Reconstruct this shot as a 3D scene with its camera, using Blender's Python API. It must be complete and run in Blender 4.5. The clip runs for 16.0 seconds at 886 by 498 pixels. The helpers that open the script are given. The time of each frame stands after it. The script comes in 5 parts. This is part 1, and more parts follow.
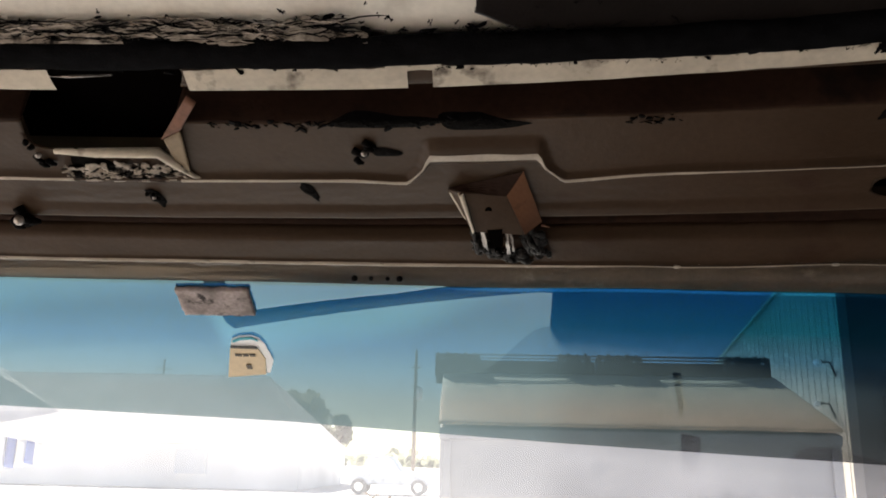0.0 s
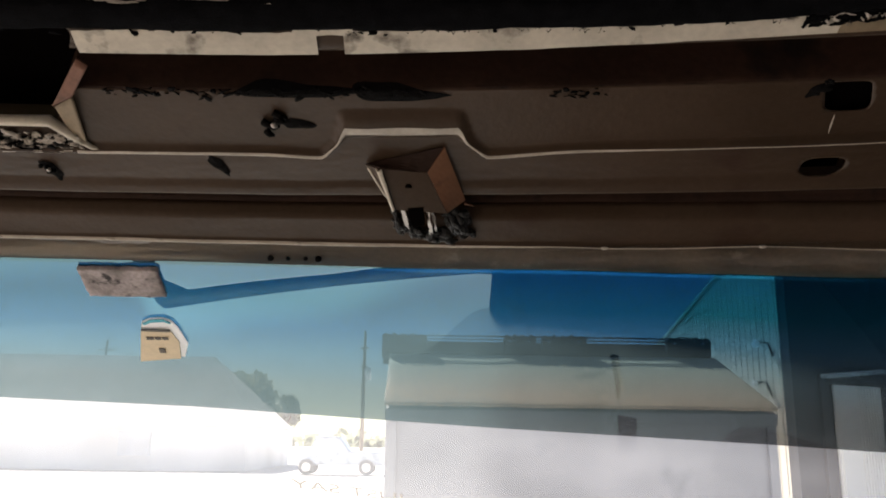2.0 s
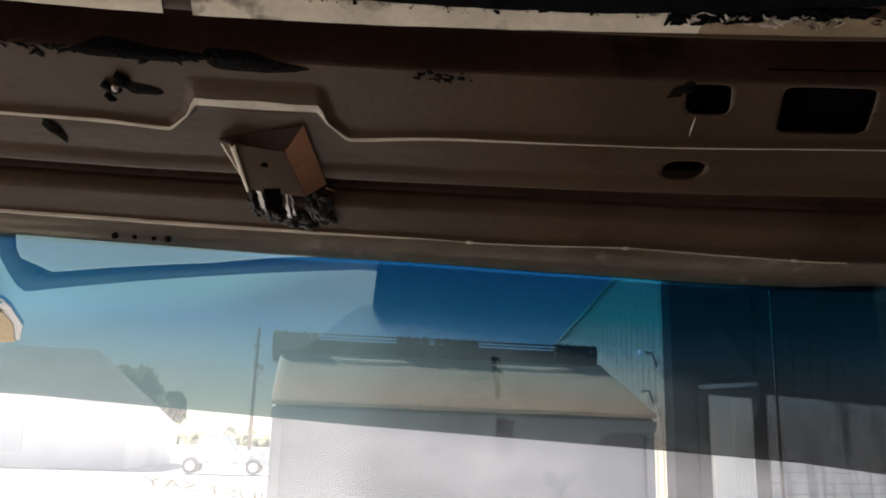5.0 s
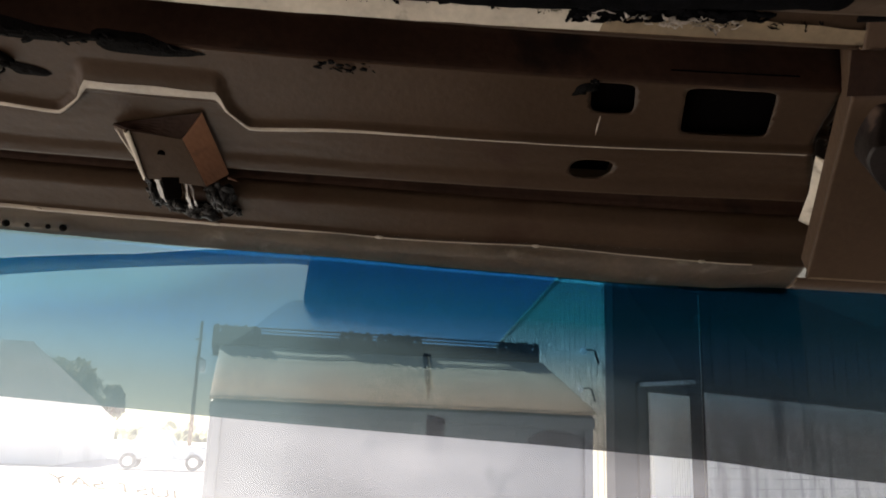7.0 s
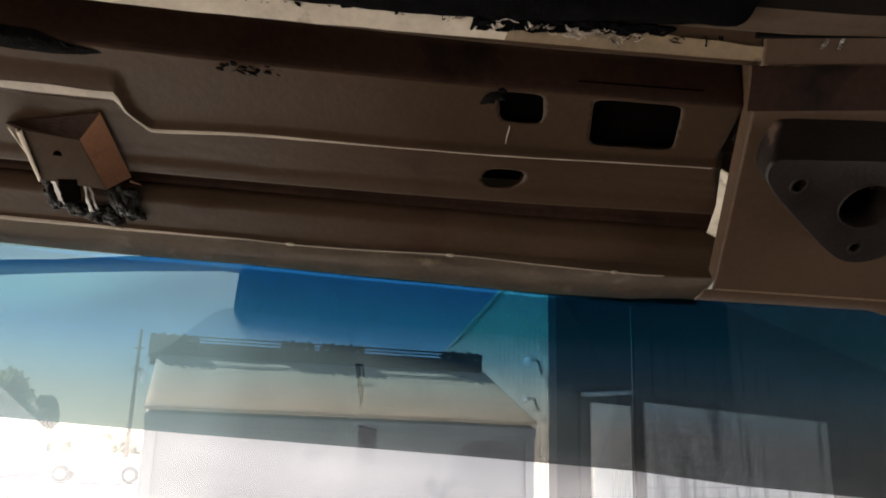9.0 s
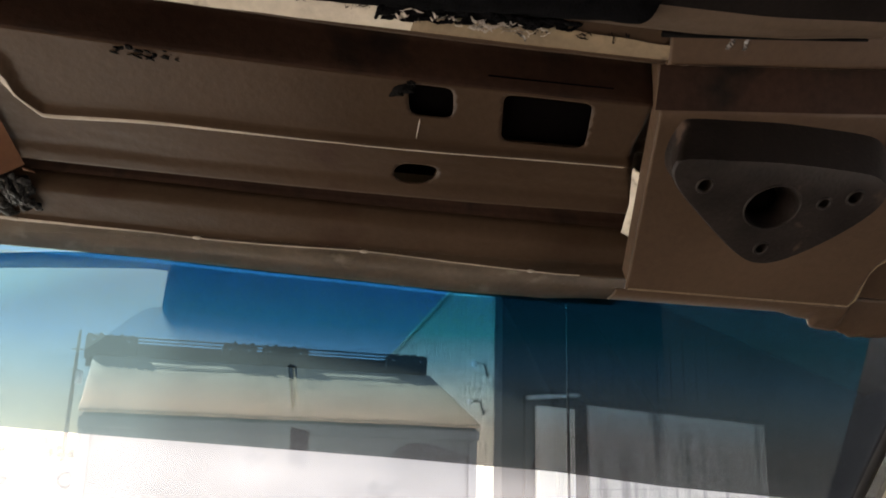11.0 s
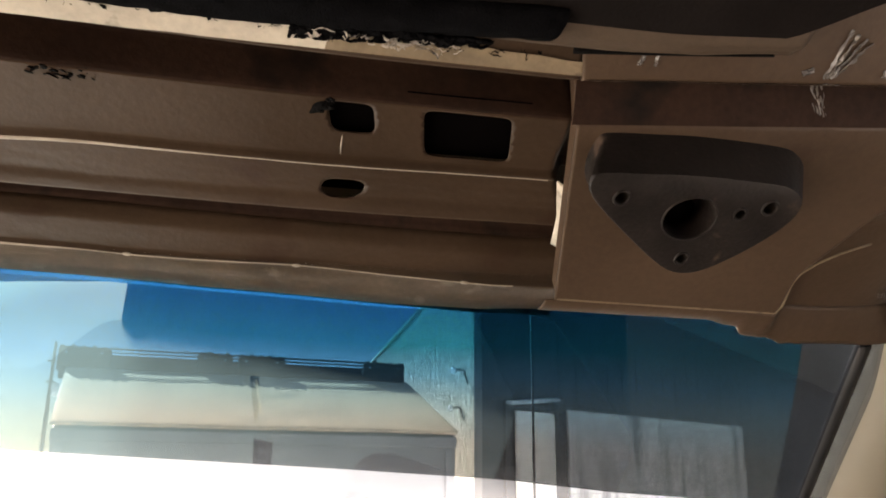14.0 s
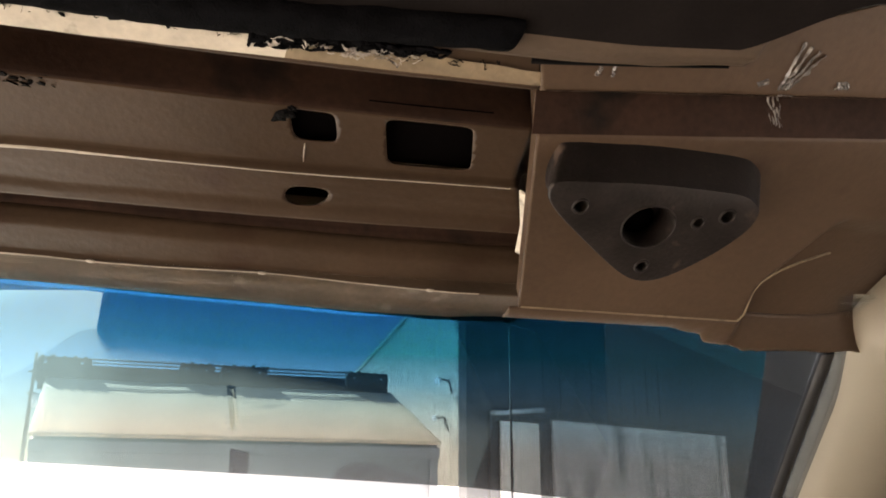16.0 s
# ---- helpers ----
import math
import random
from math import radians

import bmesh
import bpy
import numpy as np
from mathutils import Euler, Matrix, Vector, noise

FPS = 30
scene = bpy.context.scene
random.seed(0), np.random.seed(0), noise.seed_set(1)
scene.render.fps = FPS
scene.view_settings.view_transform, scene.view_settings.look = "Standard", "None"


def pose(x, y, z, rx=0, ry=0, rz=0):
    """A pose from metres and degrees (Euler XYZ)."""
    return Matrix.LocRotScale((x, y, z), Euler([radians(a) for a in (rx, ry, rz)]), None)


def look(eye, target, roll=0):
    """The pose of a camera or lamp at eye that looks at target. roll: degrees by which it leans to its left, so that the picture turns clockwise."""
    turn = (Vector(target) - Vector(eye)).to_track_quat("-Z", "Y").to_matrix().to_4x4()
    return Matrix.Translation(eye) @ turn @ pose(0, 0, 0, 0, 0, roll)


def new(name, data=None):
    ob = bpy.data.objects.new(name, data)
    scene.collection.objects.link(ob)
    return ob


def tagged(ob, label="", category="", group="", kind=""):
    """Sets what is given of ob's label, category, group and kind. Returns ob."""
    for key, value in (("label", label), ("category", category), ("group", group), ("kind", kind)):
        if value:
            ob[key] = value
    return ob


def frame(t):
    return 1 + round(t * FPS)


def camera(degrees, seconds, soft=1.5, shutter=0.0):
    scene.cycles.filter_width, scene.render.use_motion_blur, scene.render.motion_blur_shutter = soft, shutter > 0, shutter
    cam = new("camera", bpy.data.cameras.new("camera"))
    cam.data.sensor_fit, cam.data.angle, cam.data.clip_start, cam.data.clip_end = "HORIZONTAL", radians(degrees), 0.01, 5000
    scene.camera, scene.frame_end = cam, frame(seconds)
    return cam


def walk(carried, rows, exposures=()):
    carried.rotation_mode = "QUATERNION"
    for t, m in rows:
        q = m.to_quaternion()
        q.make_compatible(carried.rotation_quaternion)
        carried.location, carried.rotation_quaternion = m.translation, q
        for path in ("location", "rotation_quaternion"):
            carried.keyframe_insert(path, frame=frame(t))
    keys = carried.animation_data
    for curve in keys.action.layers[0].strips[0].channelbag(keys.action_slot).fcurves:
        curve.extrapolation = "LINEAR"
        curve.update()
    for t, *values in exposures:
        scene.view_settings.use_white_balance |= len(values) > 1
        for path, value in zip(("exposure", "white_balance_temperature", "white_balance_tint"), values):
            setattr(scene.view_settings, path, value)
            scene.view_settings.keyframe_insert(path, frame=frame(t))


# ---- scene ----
cam = camera(57.6, 16.0, 1.8)
PATH = [
    (0, (0.01, -0.009, 1.507), (-0.089, 1.922, 2.02), 1.3),
    (0.5, (0.012, -0.004, 1.504), (-0.055, 1.932, 2.0), 1.1),
    (1, (0.017, 0.004, 1.509), (-0.028, 1.944, 1.992), 1.1),
    (1.5, (0.02, 0.009, 1.508), (0.01, 1.951, 1.986), 0.9),
    (2, (0.027, 0.013, 1.512), (0.053, 1.957, 1.981), 0.8),
    (2.5, (0.031, 0.019, 1.513), (0.091, 1.962, 1.983), 0.7),
    (3, (0.037, 0.018, 1.511), (0.14, 1.958, 1.988), 0.7),
    (3.5, (0.04, 0.024, 1.514), (0.178, 1.96, 1.996), 1.0),
    (4, (0.044, 0.027, 1.509), (0.231, 1.96, 1.988), 1.3),
    (4.2, (0.046, 0.031, 1.51), (0.252, 1.96, 1.994), 1.6),
    (6.3, (0.065, 0.031, 1.508), (0.42, 1.944, 1.974), 2.0),
    (6.5, (0.069, 0.033, 1.507), (0.436, 1.941, 1.98), 2.3),
    (7, (0.075, 0.034, 1.512), (0.473, 1.936, 1.985), 2.0),
    (7.5, (0.08, 0.037, 1.512), (0.517, 1.928, 1.994), 1.9),
    (8, (0.084, 0.035, 1.514), (0.545, 1.917, 2.008), 1.8),
    (8.5, (0.09, 0.037, 1.515), (0.586, 1.908, 2.017), 1.5),
    (9, (0.095, 0.034, 1.513), (0.619, 1.899, 2.014), 1.7),
    (9.2, (0.098, 0.034, 1.513), (0.635, 1.892, 2.021), 1.6),
    (11.5, (0.121, 0.036, 1.512), (0.775, 1.856, 2.022), 1.5),
    (12, (0.125, 0.035, 1.513), (0.782, 1.853, 2.027), 1.4),
    (12.5, (0.128, 0.032, 1.513), (0.789, 1.845, 2.04), 1.1),
    (13, (0.133, 0.028, 1.516), (0.808, 1.836, 2.039), 0.7),
    (13.5, (0.137, 0.026, 1.518), (0.822, 1.831, 2.04), 0.4),
    (14, (0.141, 0.021, 1.515), (0.83, 1.824, 2.042), 0.5),
    (14.5, (0.142, 0.02, 1.514), (0.834, 1.819, 2.05), 0.6),
    (15, (0.146, 0.019, 1.51), (0.851, 1.808, 2.061), 0.9),
    (15.5, (0.147, 0.017, 1.511), (0.856, 1.806, 2.057), 0.5),
    (16, (0.151, 0.014, 1.513), (0.871, 1.797, 2.064), 0.3),
]
walk(cam, [(t, look(eye, target, roll)) for t, eye, target, roll in PATH], [(t, e, k, 18) for t, e, k in ((0.0, 1.5, 7250), (3.5, 1.45, 7250), (6.5, 1.55, 7300), (9.0, 1.85, 7500), (12.5, 2.45, 7800), (16.0, 2.95, 8000))])

# ---- light ----
SUN_AZ, SUN_EL = -34.0, 42.0          # degrees left of +y, above the horizon
world = bpy.data.worlds.new("sky")
world.use_nodes = True
scene.world = world
wn = world.node_tree.nodes
sky = wn.new("ShaderNodeTexSky")
sky.sky_type, sky.sun_disc = "NISHITA", False
sky.sun_elevation, sky.sun_rotation = radians(SUN_EL), radians(SUN_AZ)
sky.dust_density, sky.air_density, sky.ozone_density = 0.05, 1.0, 2.5
world.node_tree.links.new(sky.outputs[0], wn["Background"].inputs[0])
wn["Background"].inputs[1].default_value = 0.052
sun_dir = Vector((math.sin(radians(SUN_AZ)) * math.cos(radians(SUN_EL)), math.cos(radians(SUN_AZ)) * math.cos(radians(SUN_EL)), math.sin(radians(SUN_EL))))
sun = new("sun", bpy.data.lights.new("sun", "SUN"))
sun.data.energy, sun.data.angle, sun.data.color = 5.0, radians(0.5), (1.0, 0.96, 0.9)
sun.matrix_basis = look(sun_dir * 50, (0, 0, 0))


# ---- materials ----
def mat(name, col, rough=0.6, metal=0.0, var=0.15, scale=20.0, fine=200.0, bump=0.05, spec=0.5, stain=None, stain_scale=6.0, stain_at=0.55, coat=0.0, drawn=1.0):
    """Principled surface with variation at two scales, optional stains of a second colour."""
    m = bpy.data.materials.new(name)
    m.use_nodes = True
    nt = m.node_tree
    N, L = nt.nodes, nt.links
    p = N["Principled BSDF"]
    tc = N.new("ShaderNodeTexCoord")
    n1, n2 = N.new("ShaderNodeTexNoise"), N.new("ShaderNodeTexNoise")
    n1.inputs["Scale"].default_value, n1.inputs["Detail"].default_value = scale, 5
    n2.inputs["Scale"].default_value, n2.inputs["Detail"].default_value = fine, 4
    for n in (n1, n2):
        L.new(tc.outputs["Object"], n.inputs["Vector"])
    r1 = N.new("ShaderNodeMapRange")
    r1.inputs["From Min"].default_value, r1.inputs["From Max"].default_value = 0.3, 0.7
    r1.inputs["To Min"].default_value, r1.inputs["To Max"].default_value = 1 - var, 1 + var
    L.new(n1.outputs["Fac"], r1.inputs["Value"])
    r2 = N.new("ShaderNodeMapRange")
    r2.inputs["From Min"].default_value, r2.inputs["From Max"].default_value = 0.3, 0.7
    r2.inputs["To Min"].default_value, r2.inputs["To Max"].default_value = 1 - var * 0.5, 1 + var * 0.5
    L.new(n2.outputs["Fac"], r2.inputs["Value"])
    mul = N.new("ShaderNodeMath")
    mul.operation = "MULTIPLY"
    L.new(r1.outputs[0], mul.inputs[0]), L.new(r2.outputs[0], mul.inputs[1])
    hsv = N.new("ShaderNodeHueSaturation")
    hsv.inputs["Color"].default_value = (*col, 1)
    L.new(mul.outputs[0], hsv.inputs["Value"])
    out = hsv.outputs[0]
    if stain:
        n3 = N.new("ShaderNodeTexNoise")
        n3.inputs["Scale"].default_value, n3.inputs["Detail"].default_value = stain_scale, 8
        mp = N.new("ShaderNodeMapping")     # below 1, stains are drawn out downwards
        mp.inputs["Scale"].default_value = (1.0, 1.0, drawn)
        L.new(tc.outputs["Object"], mp.inputs["Vector"]), L.new(mp.outputs[0], n3.inputs["Vector"])
        r3 = N.new("ShaderNodeMapRange")
        r3.inputs["From Min"].default_value, r3.inputs["From Max"].default_value = stain_at, stain_at + 0.12
        L.new(n3.outputs["Fac"], r3.inputs["Value"])
        mx = N.new("ShaderNodeMix")
        mx.data_type = "RGBA"
        mx.inputs[7].default_value = (*stain, 1)
        L.new(r3.outputs[0], mx.inputs[0]), L.new(out, mx.inputs[6])
        out = mx.outputs[2]
    L.new(out, p.inputs["Base Color"])
    rr = N.new("ShaderNodeMapRange")
    rr.inputs["To Min"].default_value, rr.inputs["To Max"].default_value = max(rough - 0.12, 0.02), min(rough + 0.12, 1)
    L.new(n1.outputs["Fac"], rr.inputs["Value"]), L.new(rr.outputs[0], p.inputs["Roughness"])
    p.inputs["Metallic"].default_value = metal
    p.inputs["Specular IOR Level"].default_value = spec
    p.inputs["Coat Weight"].default_value = coat
    if bump:
        b = N.new("ShaderNodeBump")
        b.inputs["Strength"].default_value, b.inputs["Distance"].default_value = bump, 1.0 / fine
        L.new(n2.outputs["Fac"], b.inputs["Height"]), L.new(b.outputs[0], p.inputs["Normal"])
    return m


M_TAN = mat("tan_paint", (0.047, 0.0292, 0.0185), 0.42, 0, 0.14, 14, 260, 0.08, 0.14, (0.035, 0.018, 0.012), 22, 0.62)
# pale tone shared by worn edges and painted highlights
M_TAN_EDGE = mat("worn_and_highlit_tan", (0.34, 0.29, 0.235), 0.5, 0, 0.2, 60, 400, 0.1)
M_PRIMER = mat("white_primer", (0.5, 0.45, 0.37), 0.7, 0, 0.15, 40, 300, 0.15, 0.4, (0.12, 0.1, 0.08), 60, 0.58)
M_ROOF = mat("roof_underside", (0.8, 0.77, 0.7), 0.75, 0, 0.12, 12, 240, 0.12, 0.4, (0.3, 0.27, 0.22), 9, 0.6)
M_FOAM = mat("black_foam", (0.0035, 0.0035, 0.004), 0.95, 0, 0.5, 120, 900, 0.6, 0.02)
M_PAPER = mat("torn_backing", (0.36, 0.32, 0.28), 0.9, 0, 0.35, 120, 700, 0.4, 0.1, (0.02, 0.018, 0.017), 110, 0.53)
M_GUM = mat("black_adhesive", (0.004, 0.0037, 0.0037), 0.85, 0, 0.4, 200, 900, 0.5, 0.05)
# near-black colour that paints shade inside openings, gaps and recesses
M_CAVITY = mat("painted_shade_black", (0.0025, 0.002, 0.002), 0.95, 0, 0.2, 20, 200, 0, 0.0)
M_BOSS = mat("grey_steel", (0.017, 0.0132, 0.0118), 0.5, 0.1, 0.3, 60, 400, 0.15, 0.2, (0.09, 0.06, 0.045), 60, 0.62)
M_TRIM = mat("beige_plastic", (0.22, 0.19, 0.145), 0.5, 0, 0.06, 8, 900, 0.12)
M_RUBBER = mat("black_rubber", (0.015, 0.015, 0.016), 0.6, 0, 0.2, 50, 400, 0.1)
M_DASH = mat("pale_dash_cover", (0.64, 0.70, 0.68), 0.8, 0, 0.06, 8, 300, 0.1)
M_DARKTRIM = mat("dark_grey_trim", (0.05, 0.05, 0.055), 0.7, 0, 0.2, 12, 300, 0.1)
M_HOOD = mat("tan_body_paint", (0.3, 0.24, 0.17), 0.25, 0.2, 0.05, 6, 300, 0.02, 0.5, coat=0.5)
M_GROUND = mat("concrete_lot", (0.72, 0.7, 0.68), 0.9, 0, 0.15, 0.6, 12, 0.2, 0.3, (0.3, 0.28, 0.26), 0.3, 0.58)
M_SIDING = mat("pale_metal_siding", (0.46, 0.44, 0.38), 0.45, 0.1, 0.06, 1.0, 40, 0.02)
# shade of the workshop front is put into this darker siding colour
M_SIDING2 = mat("shade_darkened_siding", (0.060, 0.063, 0.070), 0.5, 0.1, 0.08, 1.0, 40, 0.02)
M_SHUTTER = mat("weathered_grey_door", (0.62, 0.61, 0.59), 0.55, 0.1, 0.15, 2.0, 30, 0.03, 0.5, (0.27, 0.27, 0.275), 2.2, 0.54, drawn=0.12)
M_DOOR = mat("white_door", (0.86, 0.85, 0.80), 0.45, 0, 0.05, 3, 60, 0.03)
M_BIN = mat("pale_blue_steel", (0.28, 0.30, 0.33), 0.5, 0.1, 0.1, 2.0, 60, 0.04, 0.5, (0.12, 0.15, 0.19), 1.6, 0.6)
M_LID = mat("beige_plastic_lid", (0.66, 0.51, 0.36), 0.6, 0, 0.1, 3, 90, 0.05, 0.4, (0.38, 0.3, 0.22), 3.0, 0.6)
M_BLACKSTEEL = mat("black_steel", (0.02, 0.018, 0.017), 0.55, 0.3, 0.3, 10, 90, 0.05)
M_HOUSE = mat("pale_stucco", (0.86, 0.85, 0.85), 0.9, 0, 0.12, 0.3, 8, 0.1)
M_SHINGLE = mat("grey_shingle", (0.6, 0.585, 0.57), 0.9, 0, 0.2, 0.6, 12, 0.2)
# sky glare is put into the panes' pale colour
M_WINDOW = mat("glass_with_painted_sky", (0.66, 0.69, 0.74), 0.1, 0, 0.1, 1, 10, 0)
M_POLE = mat("weathered_pole", (0.2, 0.16, 0.12), 0.85, 0, 0.25, 3, 40, 0.2)
M_BARK = mat("bark", (0.14, 0.11, 0.08), 0.9, 0, 0.3, 4, 40, 0.4)
M_LEAF = mat("leaves", (0.15, 0.155, 0.13), 0.7, 0, 0.35, 1.5, 12, 0.0)
M_TRUCK = mat("blue_grey_car_paint", (0.6, 0.66, 0.75), 0.3, 0.2, 0.05, 3, 90, 0.0, coat=0.4)
# tyre lightened: the washing-out by glare is put into the colour
M_TYRE = mat("glare_greyed_tyre", (0.2, 0.2, 0.21), 0.9, 0, 0.2, 6, 90, 0.1)
M_CHROME = mat("chrome", (0.7, 0.7, 0.7), 0.15, 1.0, 0.05, 10, 90, 0.0)
M_LAMP = mat("lamp_housing", (0.85, 0.86, 0.86), 0.3, 0.0, 0.1, 10, 90, 0.0)
M_TAPE = mat("clear_tape", (0.12, 0.105, 0.095), 0.14, 0, 0.3, 90, 300, 0.1, 0.8)


def gloss_over(name, colour, ramp=None, rough=0.01, sheen=(1, 1, 1), gloss=0.16, veil=0.0):
    """A clear sheet: transparent with gloss that grows towards grazing view. ramp: (place, colour) stops along the UV's second axis."""
    m = bpy.data.materials.new(name)
    m.use_nodes = True
    N, L = m.node_tree.nodes, m.node_tree.links
    N.remove(N["Principled BSDF"])
    tr, gl, mx, lw = N.new("ShaderNodeBsdfTransparent"), N.new("ShaderNodeBsdfGlossy"), N.new("ShaderNodeMixShader"), N.new("ShaderNodeLayerWeight")
    tr.inputs[0].default_value = (*colour, 1)
    gl.inputs["Roughness"].default_value, gl.inputs["Color"].default_value = rough, (*sheen, 1)
    pw, ml = N.new("ShaderNodeMath"), N.new("ShaderNodeMath")
    pw.operation, ml.operation = "POWER", "MULTIPLY_ADD"
    lw.inputs[0].default_value = 0.5
    L.new(lw.outputs["Facing"], pw.inputs[0])
    pw.inputs[1].default_value, ml.inputs[1].default_value, ml.inputs[2].default_value = 5.0, 0.9, gloss
    L.new(pw.outputs[0], ml.inputs[0]), L.new(ml.outputs[0], mx.inputs[0])
    if ramp:
        rp, uv, sep = N.new("ShaderNodeValToRGB"), N.new("ShaderNodeUVMap"), N.new("ShaderNodeSeparateXYZ")
        L.new(uv.outputs[0], sep.inputs[0]), L.new(sep.outputs[1], rp.inputs[0]), L.new(rp.outputs[0], tr.inputs[0])
        e = rp.color_ramp.elements
        e[0].position, e[0].color = ramp[0][0], (*ramp[0][1], 1)
        e[1].position, e[1].color = ramp[-1][0], (*ramp[-1][1], 1)
        for at, c in ramp[1:-1]:
            e.new(at).color = (*c, 1)
    L.new(tr.outputs[0], mx.inputs[1]), L.new(gl.outputs[0], mx.inputs[2])
    out = mx.outputs[0]
    if veil:                           # added haze that scatters light, graded to paint the glare: weak behind the film, stronger on the driver's side
        tc, sx, nz, ra, md, tl, m2, sl, ed, mf = [N.new("ShaderNode" + k) for k in ("TexCoord", "SeparateXYZ", "TexNoise", "MapRange", "Math", "BsdfTranslucent", "MixShader", "Math", "MapRange", "Mix")]
        nz.inputs["Scale"].default_value, nz.inputs["Detail"].default_value = 7.0, 6
        ra.inputs["From Min"].default_value, ra.inputs["From Max"].default_value = 0.15, -0.35
        ra.inputs["To Min"].default_value, ra.inputs["To Max"].default_value = 0.3 * veil, 1.7 * veil
        sl.operation, md.operation = "MULTIPLY_ADD", "MULTIPLY"
        sl.inputs[1].default_value = 0.07
        ed.inputs["From Min"].default_value, ed.inputs["From Max"].default_value = 1.552, 1.520
        mf.inputs[3].default_value = 1.7 * veil
        tl.inputs[0].default_value = (0.9, 0.93, 1.0, 1)
        L.new(tc.outputs["Object"], sx.inputs[0]), L.new(sx.outputs[0], ra.inputs["Value"]), L.new(tc.outputs["Object"], nz.inputs["Vector"])
        L.new(sx.outputs[0], sl.inputs[0]), L.new(sx.outputs[2], sl.inputs[2]), L.new(sl.outputs[0], ed.inputs["Value"])
        L.new(ed.outputs[0], mf.inputs[0]), L.new(ra.outputs[0], mf.inputs[2])
        L.new(mf.outputs[0], md.inputs[0]), L.new(nz.outputs["Fac"], md.inputs[1]), L.new(md.outputs[0], m2.inputs[0])
        L.new(out, m2.inputs[1]), L.new(tl.outputs[0], m2.inputs[2])
        out = m2.outputs[0]
    L.new(out, N["Material Output"].inputs[0])
    return m


M_GLASS = gloss_over("windscreen_glass", (0.96, 0.98, 0.975), gloss=0.045, veil=0.040)
# shade film: grey over its lower half, deep blue along the top; its last stops paint light leaking past the edge
M_FILM = gloss_over("tint_film", (1, 1, 1), sheen=(0.60, 0.93, 1.0), gloss=0.11, ramp=((0.0, (0.19, 0.19, 0.19)), (0.25, (0.18, 0.185, 0.19)), (0.48, (0.110, 0.18, 0.225)), (0.64, (0.040, 0.13, 0.21)), (0.80, (0.002, 0.080, 0.138)), (0.984, (0.001, 0.053, 0.118)), (0.987, (0.003, 0.14, 0.27)), (1.0, (0.003, 0.14, 0.27))))


M_FILMGREY = gloss_over("grey_film", (0.075, 0.088, 0.105), gloss=0.05)


# ---- builders ----
def thing(name, at, label, category, group="", kind=""):
    ob = new(name)
    ob.location = at
    return tagged(ob, label, category, group, kind)


def part(name, bm, material, parent=None, label="", smooth=True):
    me = bpy.data.meshes.new(name)
    bm.normal_update()
    bm.to_mesh(me)
    bm.free()
    me.materials.append(material)
    if smooth:
        me.polygons.foreach_set("use_smooth", [True] * len(me.polygons))
    ob = new(name, me)
    if parent:
        ob.parent = parent
        if parent.type == "EMPTY":
            ob.matrix_parent_inverse = parent.matrix_basis.inverted()
    return tagged(ob, label) if label else ob


def edge_split(ob, angle=35):
    bm = bmesh.new()
    bm.from_mesh(ob.data)
    for e in bm.edges:
        if len(e.link_faces) == 2 and e.calc_face_angle(0) > radians(angle):
            e.smooth = False
    bm.to_mesh(ob.data)
    bm.free()
    return ob


def thick(ob, t, offset=-1):
    mod = ob.modifiers.new("thickness", "SOLIDIFY")
    mod.thickness, mod.offset = t, offset
    return ob


def bevel(ob, w, seg=2, angle=30):
    mod = ob.modifiers.new("bevel", "BEVEL")
    mod.width, mod.segments, mod.limit_method, mod.angle_limit = w, seg, "ANGLE", radians(angle)
    return ob


def box(bm, lo, hi, m=None):
    """A box between two corners; returns its vertices."""
    v = bmesh.ops.create_cube(bm, size=1)["verts"]
    lo, hi = Vector(lo), Vector(hi)
    for q in v:
        q.co = Vector([lo[k] + (q.co[k] + 0.5) * (hi[k] - lo[k]) for k in range(3)])
        if m:
            q.co = m @ q.co
    return v


def tube(bm, pts, radius, seg=10, caps=True):
    """A round bar along points; radius a number or a list."""
    rings = []
    pts = [Vector(p) for p in pts]
    for i, p in enumerate(pts):
        d = (pts[min(i + 1, len(pts) - 1)] - pts[max(i - 1, 0)]).normalized()
        a = d.orthogonal().normalized() if abs(d.z) > 0.99 else d.cross(Vector((0, 0, 1))).normalized()
        b = d.cross(a)
        r = radius[i] if isinstance(radius, (list, tuple)) else radius
        rings.append([bm.verts.new(p + (a * math.cos(t) + b * math.sin(t)) * r) for t in [2 * math.pi * k / seg for k in range(seg)]])
    for r0, r1 in zip(rings, rings[1:]):
        for k in range(seg):
            bm.faces.new((r0[k], r0[(k + 1) % seg], r1[(k + 1) % seg], r1[k]))
    if caps:
        bm.faces.new(rings[0][::-1]), bm.faces.new(rings[-1])


def sheet(f, us, vs, drop=None):
    """A grid of points f(u, v); faces for which drop(u, v) holds are left out."""
    bm = bmesh.new()
    g = [[bm.verts.new(f(u, v)) for v in vs] for u in us]
    for i in range(len(us) - 1):
        for j in range(len(vs) - 1):
            if drop and drop((us[i] + us[i + 1]) / 2, (vs[j] + vs[j + 1]) / 2):
                continue
            bm.faces.new((g[i][j], g[i + 1][j], g[i + 1][j + 1], g[i][j + 1]))
    loose = [v for v in bm.verts if not v.link_faces]
    for v in loose:
        bm.verts.remove(v)
    return bm


def span(a, b, n):
    return [a + (b - a) * k / n for k in range(n + 1)]


def smooth01(a, b, x):
    t = min(max((x - a) / (b - a), 0), 1)
    return t * t * (3 - 2 * t)


